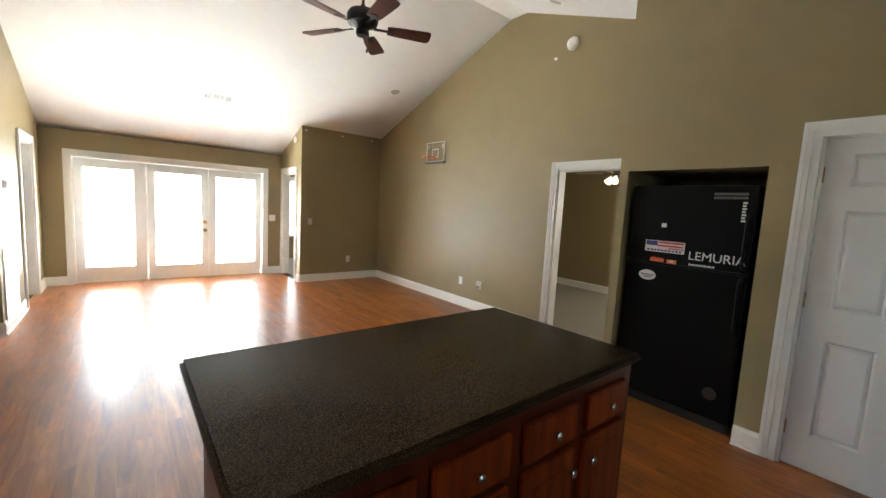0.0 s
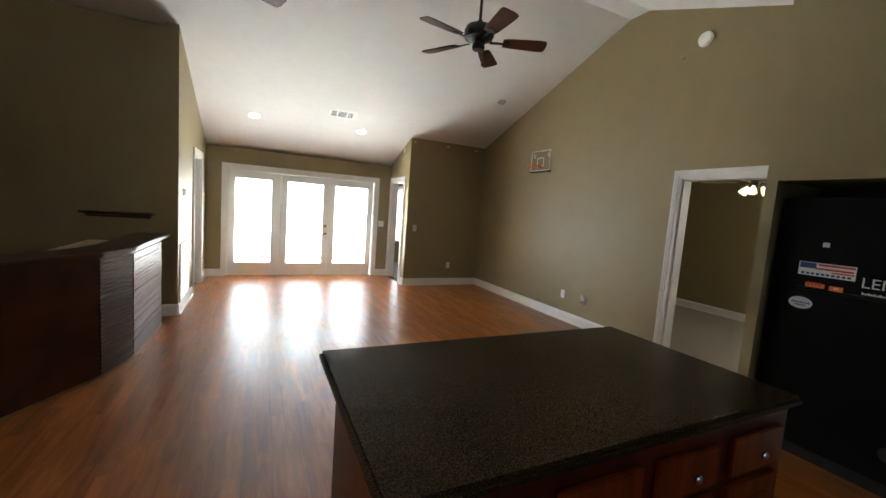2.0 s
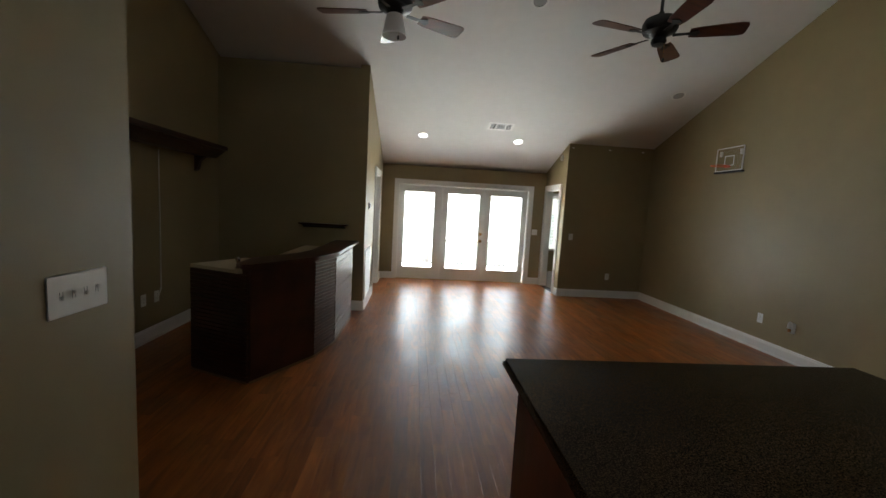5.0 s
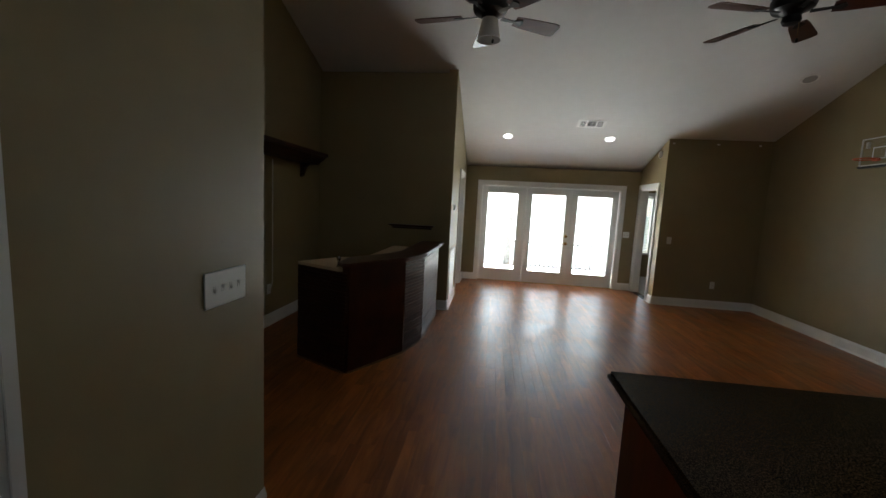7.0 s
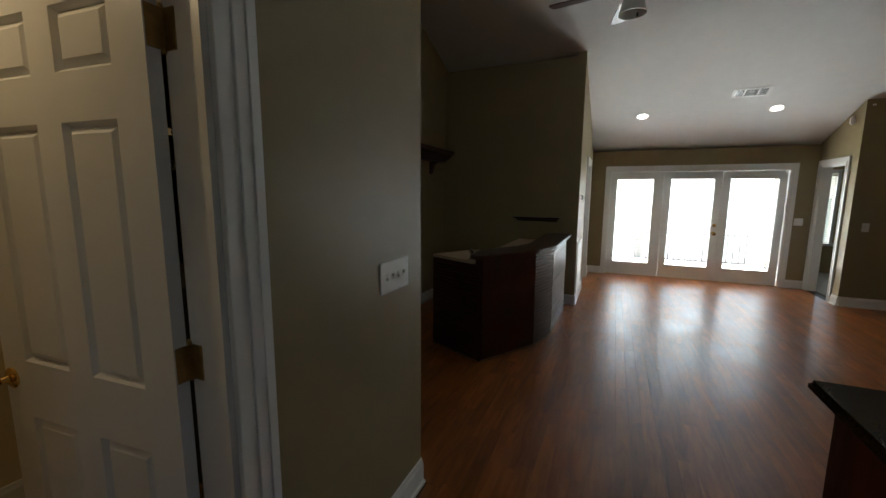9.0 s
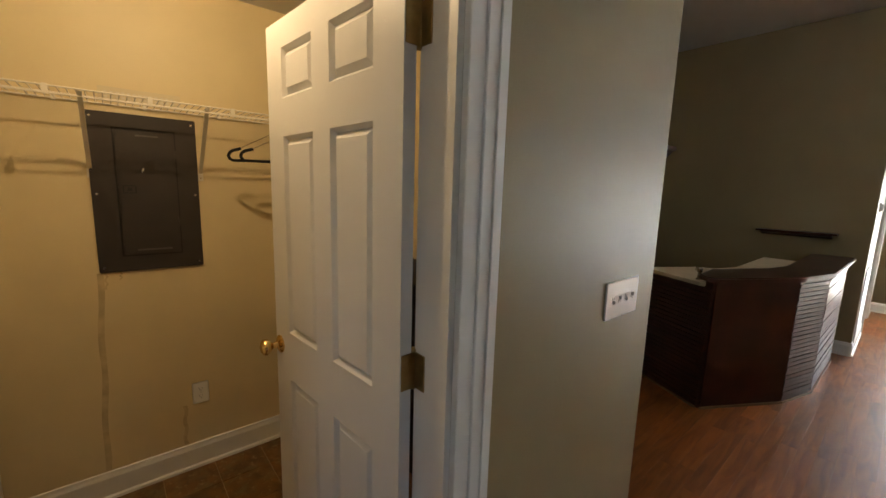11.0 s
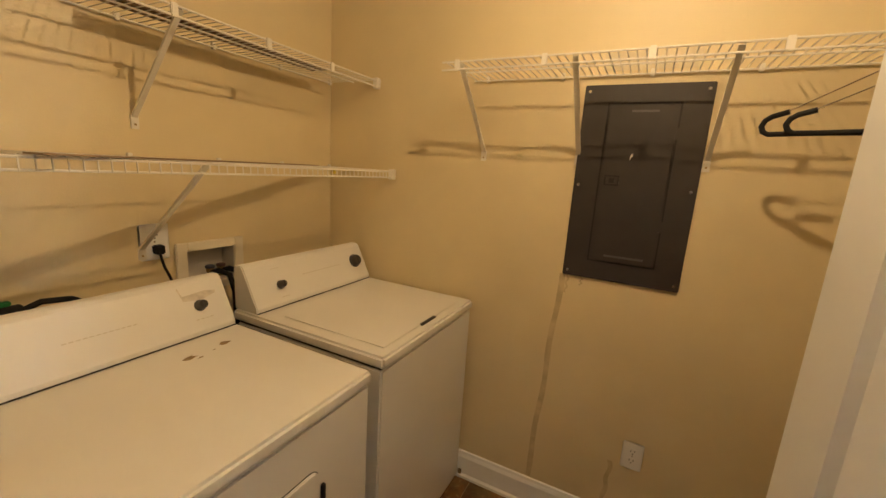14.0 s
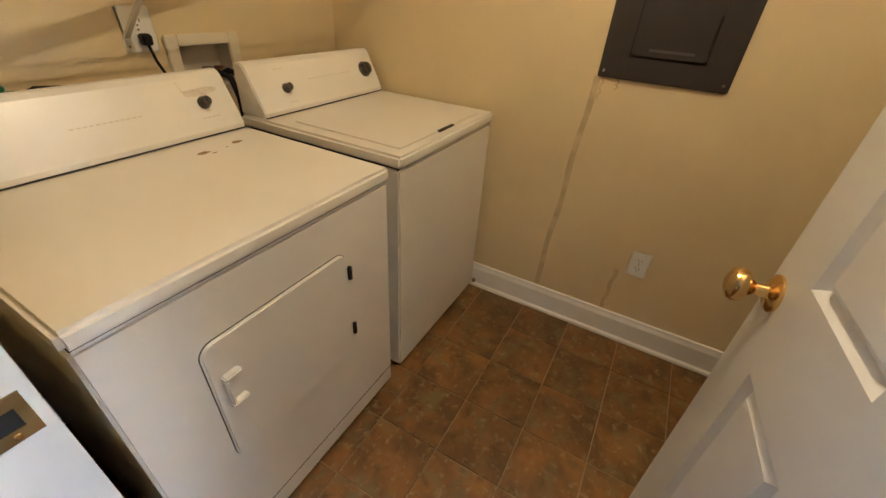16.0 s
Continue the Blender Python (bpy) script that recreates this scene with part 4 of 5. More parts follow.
ring = [(0.10 * math.cos(a * math.pi / 16), -0.17 + 0.10 * math.sin(a * math.pi / 16), -0.10) for a in range(33)]
tube(bm, ring, 0.006, 8)
box(bm, -0.035, 0.035, -0.075, -0.042, -0.115, -0.085)
part("rim", bm, ORG, hp, "orange metal rim", smooth=True)

# ---- fridge ----
fg = thing("refrigerator", "black two-door refrigerator with stickers, closed, in the recess", "refrigerator", at=(4.235, 2.08, 0), rz=-90)
# local: x to the right seen from the front, faces -y
boxes("body", FRIDGE, fg, [(-0.41, 0.41, 0.0, 0.66, 0.03, 1.745)], bevel=0.006)
for nm, z0, z1 in (("freezer_door", 1.16, 1.75), ("fridge_door", 0.08, 1.15)):
    d = boxes(nm, FRIDGE, fg, [(-0.415, 0.415, -0.062, -0.003, z0, z1)], bevel=0.012)
    bm = bmesh.new()
    q = (1.18, 1.55) if z0 > 1 else (0.72, 1.12)
    tube(bm, [(0.375, -0.064, q[0]), (0.372, -0.095, q[0] + 0.03), (0.372, -0.095, q[1] - 0.03), (0.375, -0.064, q[1])], 0.011, 8)
    part("handle", bm, FRIDGE, d, smooth=True)
boxes("kick_grille", SLOT, fg, [(-0.40, 0.40, -0.04, 0.0, 0.0, 0.07)])
for x in (-0.36, 0.36):
    boxes("foot", RUBBER, fg, [(x - 0.02, x + 0.02, 0.05, 0.09, 0.0, 0.03)])


def text_on(name, label, body, size, at, m, material, cat="sticker"):
    cu = bpy.data.curves.new(name, "FONT")
    cu.body, cu.size, cu.extrude = body, size, 0.0006
    cu.align_x = "CENTER"
    tmp = bpy.data.objects.new("tmp", cu)
    scene.collection.objects.link(tmp)
    me = bpy.data.meshes.new_from_object(tmp.evaluated_get(bpy.context.evaluated_depsgraph_get()))
    bpy.data.objects.remove(tmp)
    me.materials.append(material)
    top = thing(name, label, cat)
    top.matrix_basis = m
    ob = new("lettering", me)
    ob.parent = top
    return top


STW = mat("white_sticker", (0.72, 0.72, 0.70), 0.4)
STD = mat("grey_sticker_print", (0.16, 0.16, 0.15), 0.4)
RED = mat("red_sticker", (0.55, 0.06, 0.04), 0.4)
BLU = mat("blue_sticker", (0.04, 0.06, 0.22), 0.4)
STO = mat("orange_sticker", (0.75, 0.22, 0.07), 0.4)
FX = 4.235 - 0.0625


def front(y, z):
    """On the fridge's front: x along -y, z up, facing -x."""
    return Matrix.Translation((FX, y - 0.025, z - 0.030)) @ Matrix(((0, 0, -1, 0), (-1, 0, 0, 0), (0, 1, 0, 0), (0, 0, 0, 1)))


text_on("lettering_sticker", "white capital lettering sticker on the black fridge", "LEMURIA", 0.088, None, front(1.895, 1.235), STW)


def sticker(name, label, y, z, w, h, dims, mats):
    s = thing(name, label, "sticker")
    s.matrix_basis = front(y, z)
    for nm, m, ds in dims:
        boxes(nm, mats[m], s, [(a * w, b * w, c * h, d * h, k, k + 0.0005) for a, b, c, d, k in ds])
    return s


M3 = {"w": STW, "r": RED, "b": BLU, "o": STO, "g": STD}
sticker("flag_sticker", "red, white and blue striped sticker on the black fridge", 2.24, 1.31, 0.285, 0.088,
        [("backing", "w", [(-0.5, 0.5, -0.5, 0.5, 0)]), ("stripe", "r", [(-0.15, 0.48, 0.28, 0.44, 0.0006), (-0.2, 0.46, 0.0, 0.14, 0.0006), (0.1, 0.48, -0.18, -0.08, 0.0006)]), ("canton", "b", [(-0.48, -0.18, 0.05, 0.46, 0.0006)]), ("print", "b", [(-0.44 + k * 0.09, -0.38 + k * 0.09, -0.42, -0.26, 0.0006) for k in range(10)])], M3)
sticker("orange_sticker", "small orange sticker on the black fridge", 2.285, 1.205, 0.10, 0.042, [("backing", "o", [(-0.5, 0.5, -0.35, 0.3, 0)]), ("print", "r", [(-0.4 + k * 0.2, -0.3 + k * 0.2, -0.1, 0.5, 0.0006) for k in range(4)])], M3)
sticker("orange_sticker", "small orange arrow sticker on the black fridge", 2.175, 1.20, 0.075, 0.038, [("backing", "o", [(-0.5, 0.4, -0.4, 0.4, 0)]), ("print", "w", [(-0.2, 0.1, -0.1, 0.2, 0.0006)])], M3)
sticker("white_sticker", "tiny white sticker high on the black fridge", 2.26, 1.475, 0.035, 0.03, [("backing", "w", [(-0.5, 0.5, -0.5, 0.5, 0)])], M3)
s = thing("oval_sticker", "white oval sticker with dark marks on the black fridge", "sticker")
s.matrix_basis = front(2.345, 1.075)
bm = bmesh.new()
lathe(bm, [(0.065, 0), (0.064, 0.0005)], Matrix.Diagonal((1, 0.62, 1, 1)), 28)
part("backing", bm, STW, s)
boxes("print", BLU, s, [(-0.045 + k * 0.014, -0.036 + k * 0.014, -0.004, 0.010 - 0.002 * (k % 3), 0.0006, 0.0011) for k in range(7)] + [(-0.03, 0.03, -0.018, -0.012, 0.0006, 0.0011)])
sticker("address_sticker", "thin grey line of print under the lettering", 1.975, 1.20, 0.17, 0.024, [("print", "w", [(-0.5 + k * 0.075, -0.44 + k * 0.075, -0.3, 0.3 - 0.2 * (k % 2), 0) for k in range(13)])], M3)
sticker("grey_sticker", "two grey lines of print high on the black fridge", 1.85, 1.705, 0.20, 0.05, [("print", "g", [(-0.5 + k * 0.077, -0.44 + k * 0.077, c, c + 0.35, 0) for k in range(13) for c in (-0.45, 0.08)])], M3)
sticker("upright_sticker", "white column of print beside the fridge edge", 1.765, 1.60, 0.026, 0.14, [("print", "w", [(-0.5, 0.5 - 0.2 * (k % 2), -0.5 + k * 0.145, -0.41 + k * 0.145, 0) for k in range(7)])], M3)
s = thing("round_magnet", "round dark magnet low on the black fridge", "magnet")
s.matrix_basis = front(1.83, 0.29)
bm = bmesh.new()
lathe(bm, [(0.045, 0), (0.045, 0.003), (0.038, 0.004), (0.02, 0.002)], None, 24)
part("disc", bm, mat("dark_grey_magnet", (0.035, 0.03, 0.028), 0.4), s)

# ---- bar ----
bar = thing("home_bar", "dark stained angled bar clad in thin slats", "bar counter", at=(0, 0, 0))
P = [Vector(p) for p in ((-1.18, 4.42), (-0.605, 4.15), (-0.243, 4.755), (-0.13, 5.155), (-0.115, 6.17))]
inner = [(-0.72, 6.17), (-0.72, 5.15), (-0.82, 4.90), (-0.93, 4.86)]
bm = bmesh.new()
prism(bm, [tuple(p) for p in P] + inner, 2, 0.0, 0.895)
part("body", bm, DARKWOOD, bar)


def face_frame(a, b):
    """x from a to b, z up, y into the bar."""
    d = (b - a).normalized()
    return Matrix(((d.x, -d.y, 0, a.x), (d.y, d.x, 0, a.y), (0, 0, 1, 0), (0, 0, 0, 1))), (b - a).length


slat_rng = random.Random(5)
for i in range(4):
    m, ln = face_frame(P[i], P[i + 1])
    hgt = 0.895 if i == 0 else 0.945
    if i == 1:
        boxes("end_panel", BARTOP, bar, [(0.012, ln - 0.004, -0.014, 0.0, 0.02, hgt)], "smooth dark panel").matrix_basis = m
    else:
        z = 0.022
        while z < hgt - 0.02:
            o = boxes("slat", DARKWOOD, bar, [(0.004, ln - 0.004, -0.012 - slat_rng.random() * 0.004, 0.0, z, z + 0.029)])
            o.matrix_basis = m
            z += 0.0335
    boxes("base_strip", mat("tan_base_strip", (0.22, 0.13, 0.06), 0.5, var=0.3), bar, [(0.0, ln, -0.022, -0.0165, 0.0, 0.018)], "tan wooden base strip").matrix_basis = m
# the raised rail
rail = [tuple(p) for p in P[1:]]
bm = bmesh.new()
prism(bm, [rail[0], rail[1], rail[2], rail[3], (-0.17, 6.17), (-0.185, 5.165), (-0.295, 4.78), (-0.66, 4.18)], 2, 0.895, 0.948)
part("upstand", bm, DARKWOOD, bar)
bm = bmesh.new()
prism(bm, [(-1.185, 4.41), (-0.70, 4.182), (-0.662, 4.20), (-0.30, 4.79), (-0.19, 5.17), (-0.175, 6.17)] + inner, 2, 0.8955, 0.923)
part("work_counter", bm, CREAM, bar, "cream laminate work counter")
bm = bmesh.new()
prism(bm, [(-0.705, 4.165), (-0.63, 4.085), (-0.57, 4.10), (-0.20, 4.735), (-0.085, 5.14), (-0.07, 6.49), (-0.40, 6.49), (-0.40, 5.22), (-0.47, 4.93), (-0.72, 4.50)], 2, 0.9485, 0.984)
part("top", bm, BARTOP, bar, "dark glossy wooden top", bevel=0.008)
tapm = thing("bar_tap", "small chrome tap standing on the bar corner", "tap", at=(-0.735, 4.275, 0.923))
bm = bmesh.new()
lathe(bm, [(0.022, 0), (0.022, 0.006), (0.012, 0.012), (0.011, 0.05), (0.018, 0.06), (0.018, 0.085), (0.008, 0.095)], None, 16)
part("body", bm, NICKEL, tapm, smooth=True)
bm = bmesh.new()
tube(bm, [(0, 0, 0.06), (-0.02, 0.03, 0.08), (-0.04, 0.06, 0.075), (-0.045, 0.068, 0.055)], 0.007, 8)
part("spout", bm, NICKEL, tapm, smooth=True)

# long dark shelf and the small one
ml = thing("long_wall_shelf", "long rough black wooden shelf high on the dim wall", "wall shelf", at=(XN, 0, 0))
bm = bmesh.new()
box(bm, 0.0, 0.25, 3.55, 6.22, 2.06, 2.11)
part("board", bm, BARTOP, ml, bevel=0.006)
bm = bmesh.new()
prism(bm, [(0.0, 1.96), (0.12, 1.96), (0.20, 2.02), (0.235, 2.058), (0.0, 2.058)], 1, 3.60, 6.18)
part("apron", bm, DARKWOOD, ml)
for y in (3.9, 5.95):
    bm = bmesh.new()
    prism(bm, [(0.0, 1.78), (0.03, 1.80), (0.06, 1.90), (0.12, 1.958), (0.0, 1.958)], 1, y - 0.03, y + 0.03)
    part("corbel", bm, DARKWOOD, ml)
sm = thing("small_wall_shelf", "small dark floating shelf above the bar", "wall shelf", at=(-0.535, YNOOK, 1.165))
boxes("board", BARTOP, sm, [(-0.33, 0.31, -0.13, 0, 0.022, 0.04)], bevel=0.003)
bm = bmesh.new()
prism(bm, [(0.0, -0.02), (-0.03, -0.018), (-0.06, 0.0), (-0.10, 0.012), (-0.115, 0.0215), (0.0, 0.0215)], 0, -0.29, 0.27)
part("moulding", bm, BARTOP, sm)

# ---- laundry ----
LTX = thing("ceiling_lamp", "white ceiling lamp with lit round lens in the laundry", "ceiling light", at=(-1.20, 1.12, 2.44))
bm = bmesh.new()
lathe(bm, [(0.11, 0.0), (0.11, -0.018), (0.095, -0.025)], None, 28)
part("base", bm, PLAST, LTX, smooth=True)


def console_profile(h=0.17):
    return [(0.0, 0.0), (0.0, 0.018), (-0.072, h - 0.012), (-0.085, h), (-0.115, h), (-0.125, h - 0.01), (-0.125, 0.0)]


def dial(parent, x, h, up, r, material):
    """On the sloping front of a console that stands at height h; up: metres above it."""
    t = math.degrees(math.atan2(0.072, 0.14))
    m = Matrix.Translation((x, -(up - 0.018) * 0.072 / 0.14, h + up)) @ pose(0, 0, 0, t - 90)
    bm = bmesh.new()
    lathe(bm, [(r * 1.12, -0.002), (r * 1.12, 0.004), (r * 0.95, 0.007), (r * 0.9, 0.022), (r * 0.8, 0.026), (r * 0.3, 0.026)], m, 28)
    k = part("dial", bm, material, parent, "dark grey plastic dial", smooth=True)
    bm = bmesh.new()
    box(bm, -r * 0.09, r * 0.09, -r * 0.75, r * 0.75, 0.024, 0.031, m)
    part("grip", bm, material, k)


def print_line(parent, h, up, x0, x1, n=1, t=0.003):
    """A line of small unreadable print on a console's slope."""
    y = -(up - 0.018) * 0.072 / 0.14
    bm = bmesh.new()
    st = (x1 - x0) / n
    for k in range(n):
        a, b = x0 + k * st, x0 + k * st + st * (0.72 if n > 1 else 1)
        v = [bm.verts.new(c) for c in ((a, y + 0.0008, h + up), (b, y + 0.0008, h + up), (b, y + 0.0008 - t * 0.5, h + up + t), (a, y + 0.0008 - t * 0.5, h + up + t))]
        bm.faces.new(v)
    part("print", bm, INK, parent)


DIALM = mat("grey_smoked_dial", (0.05, 0.042, 0.034), 0.3, coat=0.3)
INK = mat("grey_print", (0.63, 0.58, 0.48), 0.5)
GAP = mat("shadow_gap_rubber", (0.03, 0.025, 0.02), 0.8)


def machine(name, label, category, x0, w, yf, h, is_dryer):
    """Origin at the rear top edge of the console's front; local y runs to the front."""
    d = thing(name, label, category, at=(x0, -0.03, 0))
    f = yf + 0.03
    boxes("body", ENAMEL, d, [(0.003, w - 0.003, -0.10, f - 0.004, 0.02, h - 0.045)], bevel=0.006)
    boxes("top", ENAMEL, d, [(0, w, -0.125, f + 0.004, h - 0.040, h)], bevel=0.009)
    boxes("gap", GAP, d, [(0.008, w - 0.008, -0.09, f - 0.010, h - 0.0455, h - 0.0395)])
    for x in (0.04, w - 0.04):
        for y in (-0.05, f - 0.06):
            bm = bmesh.new()
            lathe(bm, [(0.018, 0), (0.018, 0.02)], Matrix.Translation((x, y, 0)), 10)
            part("foot", bm, RUBBER, d)
    bm = bmesh.new()
    prism(bm, [(y, z + h) for y, z in console_profile()], 0, 0.012, w - 0.012)
    c = part("console", bm, ENAMEL, d, bevel=0.004)
    bm = bmesh.new()
    box(bm, 0.014, w - 0.014, -0.001, 0.0015, h + 0.001, h + 0.005)
    part("seam", bm, GAP, c)
    return d, c


# washer; the console's x runs right to left seen from the front, so x is mirrored by hand
W0, WW, WF = -2.085, 0.68, 0.54
wm, wc = machine("washing_machine", "white top-loading washing machine with dark dials, lid closed", "washing machine", W0, WW, WF, 0.922, False)
dial(wc, 0.085, 0.922, 0.095, 0.029, DIALM)
dial(wc, WW - 0.145, 0.922, 0.080, 0.0155, DIALM)
print_line(wc, 0.922, 0.095, 0.19, 0.42, 14)
print_line(wc, 0.922, 0.14, WW - 0.16, WW - 0.12, 3)
print_line(wc, 0.922, 0.035, WW - 0.17, WW - 0.13, 3)
bm = bmesh.new()
box(bm, 0.055, WW - 0.055, 0.09, 0.535, 0.9222, 0.9262)
lid = part("lid", bm, ENAMEL, wm, bevel=0.002)
boxes("lid_notch", SLOT, lid, [(WW - 0.39, WW - 0.285, 0.527, 0.541, 0.922, 0.9272)], bevel=0.001)

D0, DW = -1.345, 0.765
dm, dc = machine("clothes_dryer", "white front-loading clothes dryer with rust spots on its top", "clothes dryer", D0, DW, 0.545, 0.915, True)
dial(dc, DW - 0.045 - 0.06, 0.915, 0.085, 0.040, DIALM)
dial(dc, 0.11, 0.915, 0.090, 0.0165, DIALM)
print_line(dc, 0.915, 0.085, 0.29, 0.46, 12)
print_line(dc, 0.915, 0.05, 0.08, 0.14, 4)
for k in range(18):
    a = k * 2 * math.pi / 18
    bm = bmesh.new()
    x, u = DW - 0.105 + 0.062 * math.cos(a), 0.085 + 0.055 * math.sin(a)
    y = -(u - 0.018) * 0.072 / 0.14 + 0.0008
    v = [bm.verts.new(c) for c in ((x - 0.003, y, 0.915 + u), (x + 0.003, y, 0.915 + u), (x + 0.003, y - 0.0015, 0.918 + u), (x - 0.003, y - 0.0015, 0.918 + u))]
    bm.faces.new(v)
    part("tick", bm, INK, dc)
# torn label on the console
bm = bmesh.new()
pts = [(0.03, 0.175), (0.05, 0.118), (0.10, 0.105), (0.155, 0.112), (0.165, 0.150), (0.15, 0.168)]
up = lambda x, u: (x, -(u - 0.018) * 0.072 / 0.14 + 0.0012, 0.915 + min(u, 0.16))
bm.faces.new([bm.verts.new(up(*p)) for p in pts])
part("torn_label", bm, mat("peeling_paper", (0.72, 0.66, 0.55), 0.7, var=0.2, scale=60), dc, "peeling paper label")
RUST = mat("rust_spot", (0.36, 0.25, 0.12), 0.8, var=0.5, scale=60)
rr = random.Random(9)
for x, y, r in ((-1.11, 0.08, 0.024), (-1.225, 0.068, 0.020), (-1.13, 0.10, 0.009), (-1.18, 0.085, 0.005)):
    bm = bmesh.new()
    bm.faces.new([bm.verts.new((x - D0 + r * (0.5 + 0.8 * rr.random()) * math.cos(k * 0.7), y + 0.03 + 0.6 * r * (0.5 + 0.8 * rr.random()) * math.sin(k * 0.7), 0.9156)) for k in range(9)])
    part("rust_spot", bm, RUST, dm, "brown rust spot")
# dryer door
def rounded(x0, x1, z0, z1, r, n=6):
    out = []
    for cx, cz, a0 in ((x1 - r, z1 - r, 0), (x0 + r, z1 - r, 90), (x0 + r, z0 + r, 180), (x1 - r, z0 + r, 270)):
        out += [(cx + r * math.cos(radians(a0 + 90 * k / n)), cz + r * math.sin(radians(a0 + 90 * k / n))) for k in range(n + 1)]
    return out


dy = 0.545 + 0.03
bm = bmesh.new()
prism(bm, rounded(0.1995, 0.6135, 0.3695, 0.7425, 0.033), 1, dy - 0.006, dy - 0.0035)
part("door_gasket", bm, GAP, dm)
bm = bmesh.new()
prism(bm, rounded(0.201, 0.612, 0.371, 0.741, 0.032), 1, dy - 0.006, dy + 0.004)
dd = part("door", bm, ENAMEL, dm, bevel=0.004)
bm = bmesh.new()
for d in ((0.552, 0.592, 0.639, 0.651), (0.552, 0.592, 0.556, 0.568), (0.583, 0.592, 0.568, 0.639)):
    box(bm, d[0], d[1], dy + 0.003, dy + 0.022, d[2], d[3])
part("handle", bm, ENAMEL, dd, bevel=0.003)
for z in (0.455, 0.665):
    boxes("door_hinge", BLACKM, dm, [(0.186, 0.197, dy - 0.003, dy + 0.008, z - 0.022, z + 0.022)], bevel=0.002)
boxes("toe_seam", GAP, dm, [(0.006, DW - 0.006, dy - 0.0055, dy - 0.0035, 0.095, 0.099)])
boxes("side_rust", RUST, wm, [(0.003, 0.012, 0.571, 0.5872, 0.03, 0.05)], "brown rust at the foot")


# washer valve box in the wall
vb = thing("washer_outlet_box", "cream recessed washer box with two valves", "plumbing box", at=(-1.445, YL, 1.06), rz=180)
CR = mat("cream_plastic", (0.78, 0.71, 0.55), 0.45, var=0.06)
boxes("flange", CR, vb, [(-0.135, -0.095, -0.012, 0, -0.10, 0.10), (0.095, 0.135, -0.012, 0, -0.10, 0.10), (-0.095, 0.095, -0.012, 0, 0.065, 0.10), (-0.095, 0.095, -0.012, 0, -0.10, -0.07)], bevel=0.003)
boxes("recess", mat("grey_box_inside", (0.56, 0.51, 0.43), 0.6), vb, [(-0.10, 0.10, 0.075, 0.08, -0.07, 0.07), (-0.10, -0.095, 0, 0.075, -0.07, 0.07), (0.095, 0.10, 0, 0.075, -0.07, 0.07), (-0.095, 0.095, 0, 0.075, 0.065, 0.07), (-0.095, 0.095, 0, 0.075, -0.07, -0.065)])
for x, m in ((0.015, mat("blue_valve_handle", (0.06, 0.07, 0.11), 0.5)), (0.062, mat("red_valve_handle", (0.12, 0.05, 0.04), 0.5))):
    bm = bmesh.new()
    lathe(bm, [(0.011, -0.034), (0.011, -0.01), (0.015, -0.008), (0.015, 0.006)], Matrix.Translation((x, 0.035, -0.03)), 12)
    v = part("valve", bm, BRONZE, vb, smooth=True)
    bm = bmesh.new()
    lathe(bm, [(0.017, 0.006), (0.019, 0.010), (0.017, 0.016)], Matrix.Translation((x, 0.035, -0.03)), 12)
    part("valve_handle", bm, m, v)
for x in (-1.46, -1.507):
    hs = thing("water_hose", "black rubber hose from the washer box", "hose", "washer hoses", (x, YL, 0))
    bm = bmesh.new()
    tube(bm, [(0, -0.035, 1.015), (0, 0.02, 1.035), (-0.02, 0.06, 1.02), (-0.03, 0.075, 0.95), (-0.03, 0.08, 0.80)], 0.011, 8)
    part("hose", bm, RUBBER, hs, smooth=True)
pc = thing("power_plug", "black plug and cord in the outlet above the dryer", "power plug", at=(-1.248, YL + 0.008, 1.155))
bm = bmesh.new()
box(bm, -0.014, 0.014, 0, 0.032, -0.018, 0.014)
part("plug", bm, RUBBER, pc, bevel=0.004)
bm = bmesh.new()
tube(bm, [(0, 0.022, -0.015), (-0.005, 0.03, -0.06), (-0.03, 0.035, -0.13), (-0.05, 0.04, -0.22)], 0.0045, 7)
part("cord", bm, RUBBER, pc, smooth=True)
gv = thing("gas_valve", "black gas hose with a green-handled valve behind the dryer", "gas valve", at=(-0.86, YL + 0.03, 1.035))
bm = bmesh.new()
lathe(bm, [(0.018, -0.035), (0.022, -0.03), (0.022, 0.03), (0.016, 0.04)], pose(0, 0, 0, 0, 90), 14)
part("body", bm, RUBBER, gv, smooth=True)
boxes("lever", mat("green_lever", (0.015, 0.17, 0.05), 0.4), gv, [(-0.014, 0.012, -0.008, 0.008, 0.022, 0.036)], "green lever", bevel=0.003)
bm = bmesh.new()
tube(bm, [(-0.03, 0, 0.0), (-0.07, 0.01, 0.02), (-0.13, 0.02, 0.015), (-0.20, 0.03, -0.03), (-0.24, 0.04, -0.12)], 0.009, 8)
part("hose", bm, RUBBER, gv, smooth=True)
bm = bmesh.new()
tube(bm, [(0.03, 0, 0.0), (0.06, 0.0, -0.02), (0.07, 0, -0.12), (0.07, 0, -0.2)], 0.012, 8)
part("pipe", bm, RUBBER, gv, smooth=True)


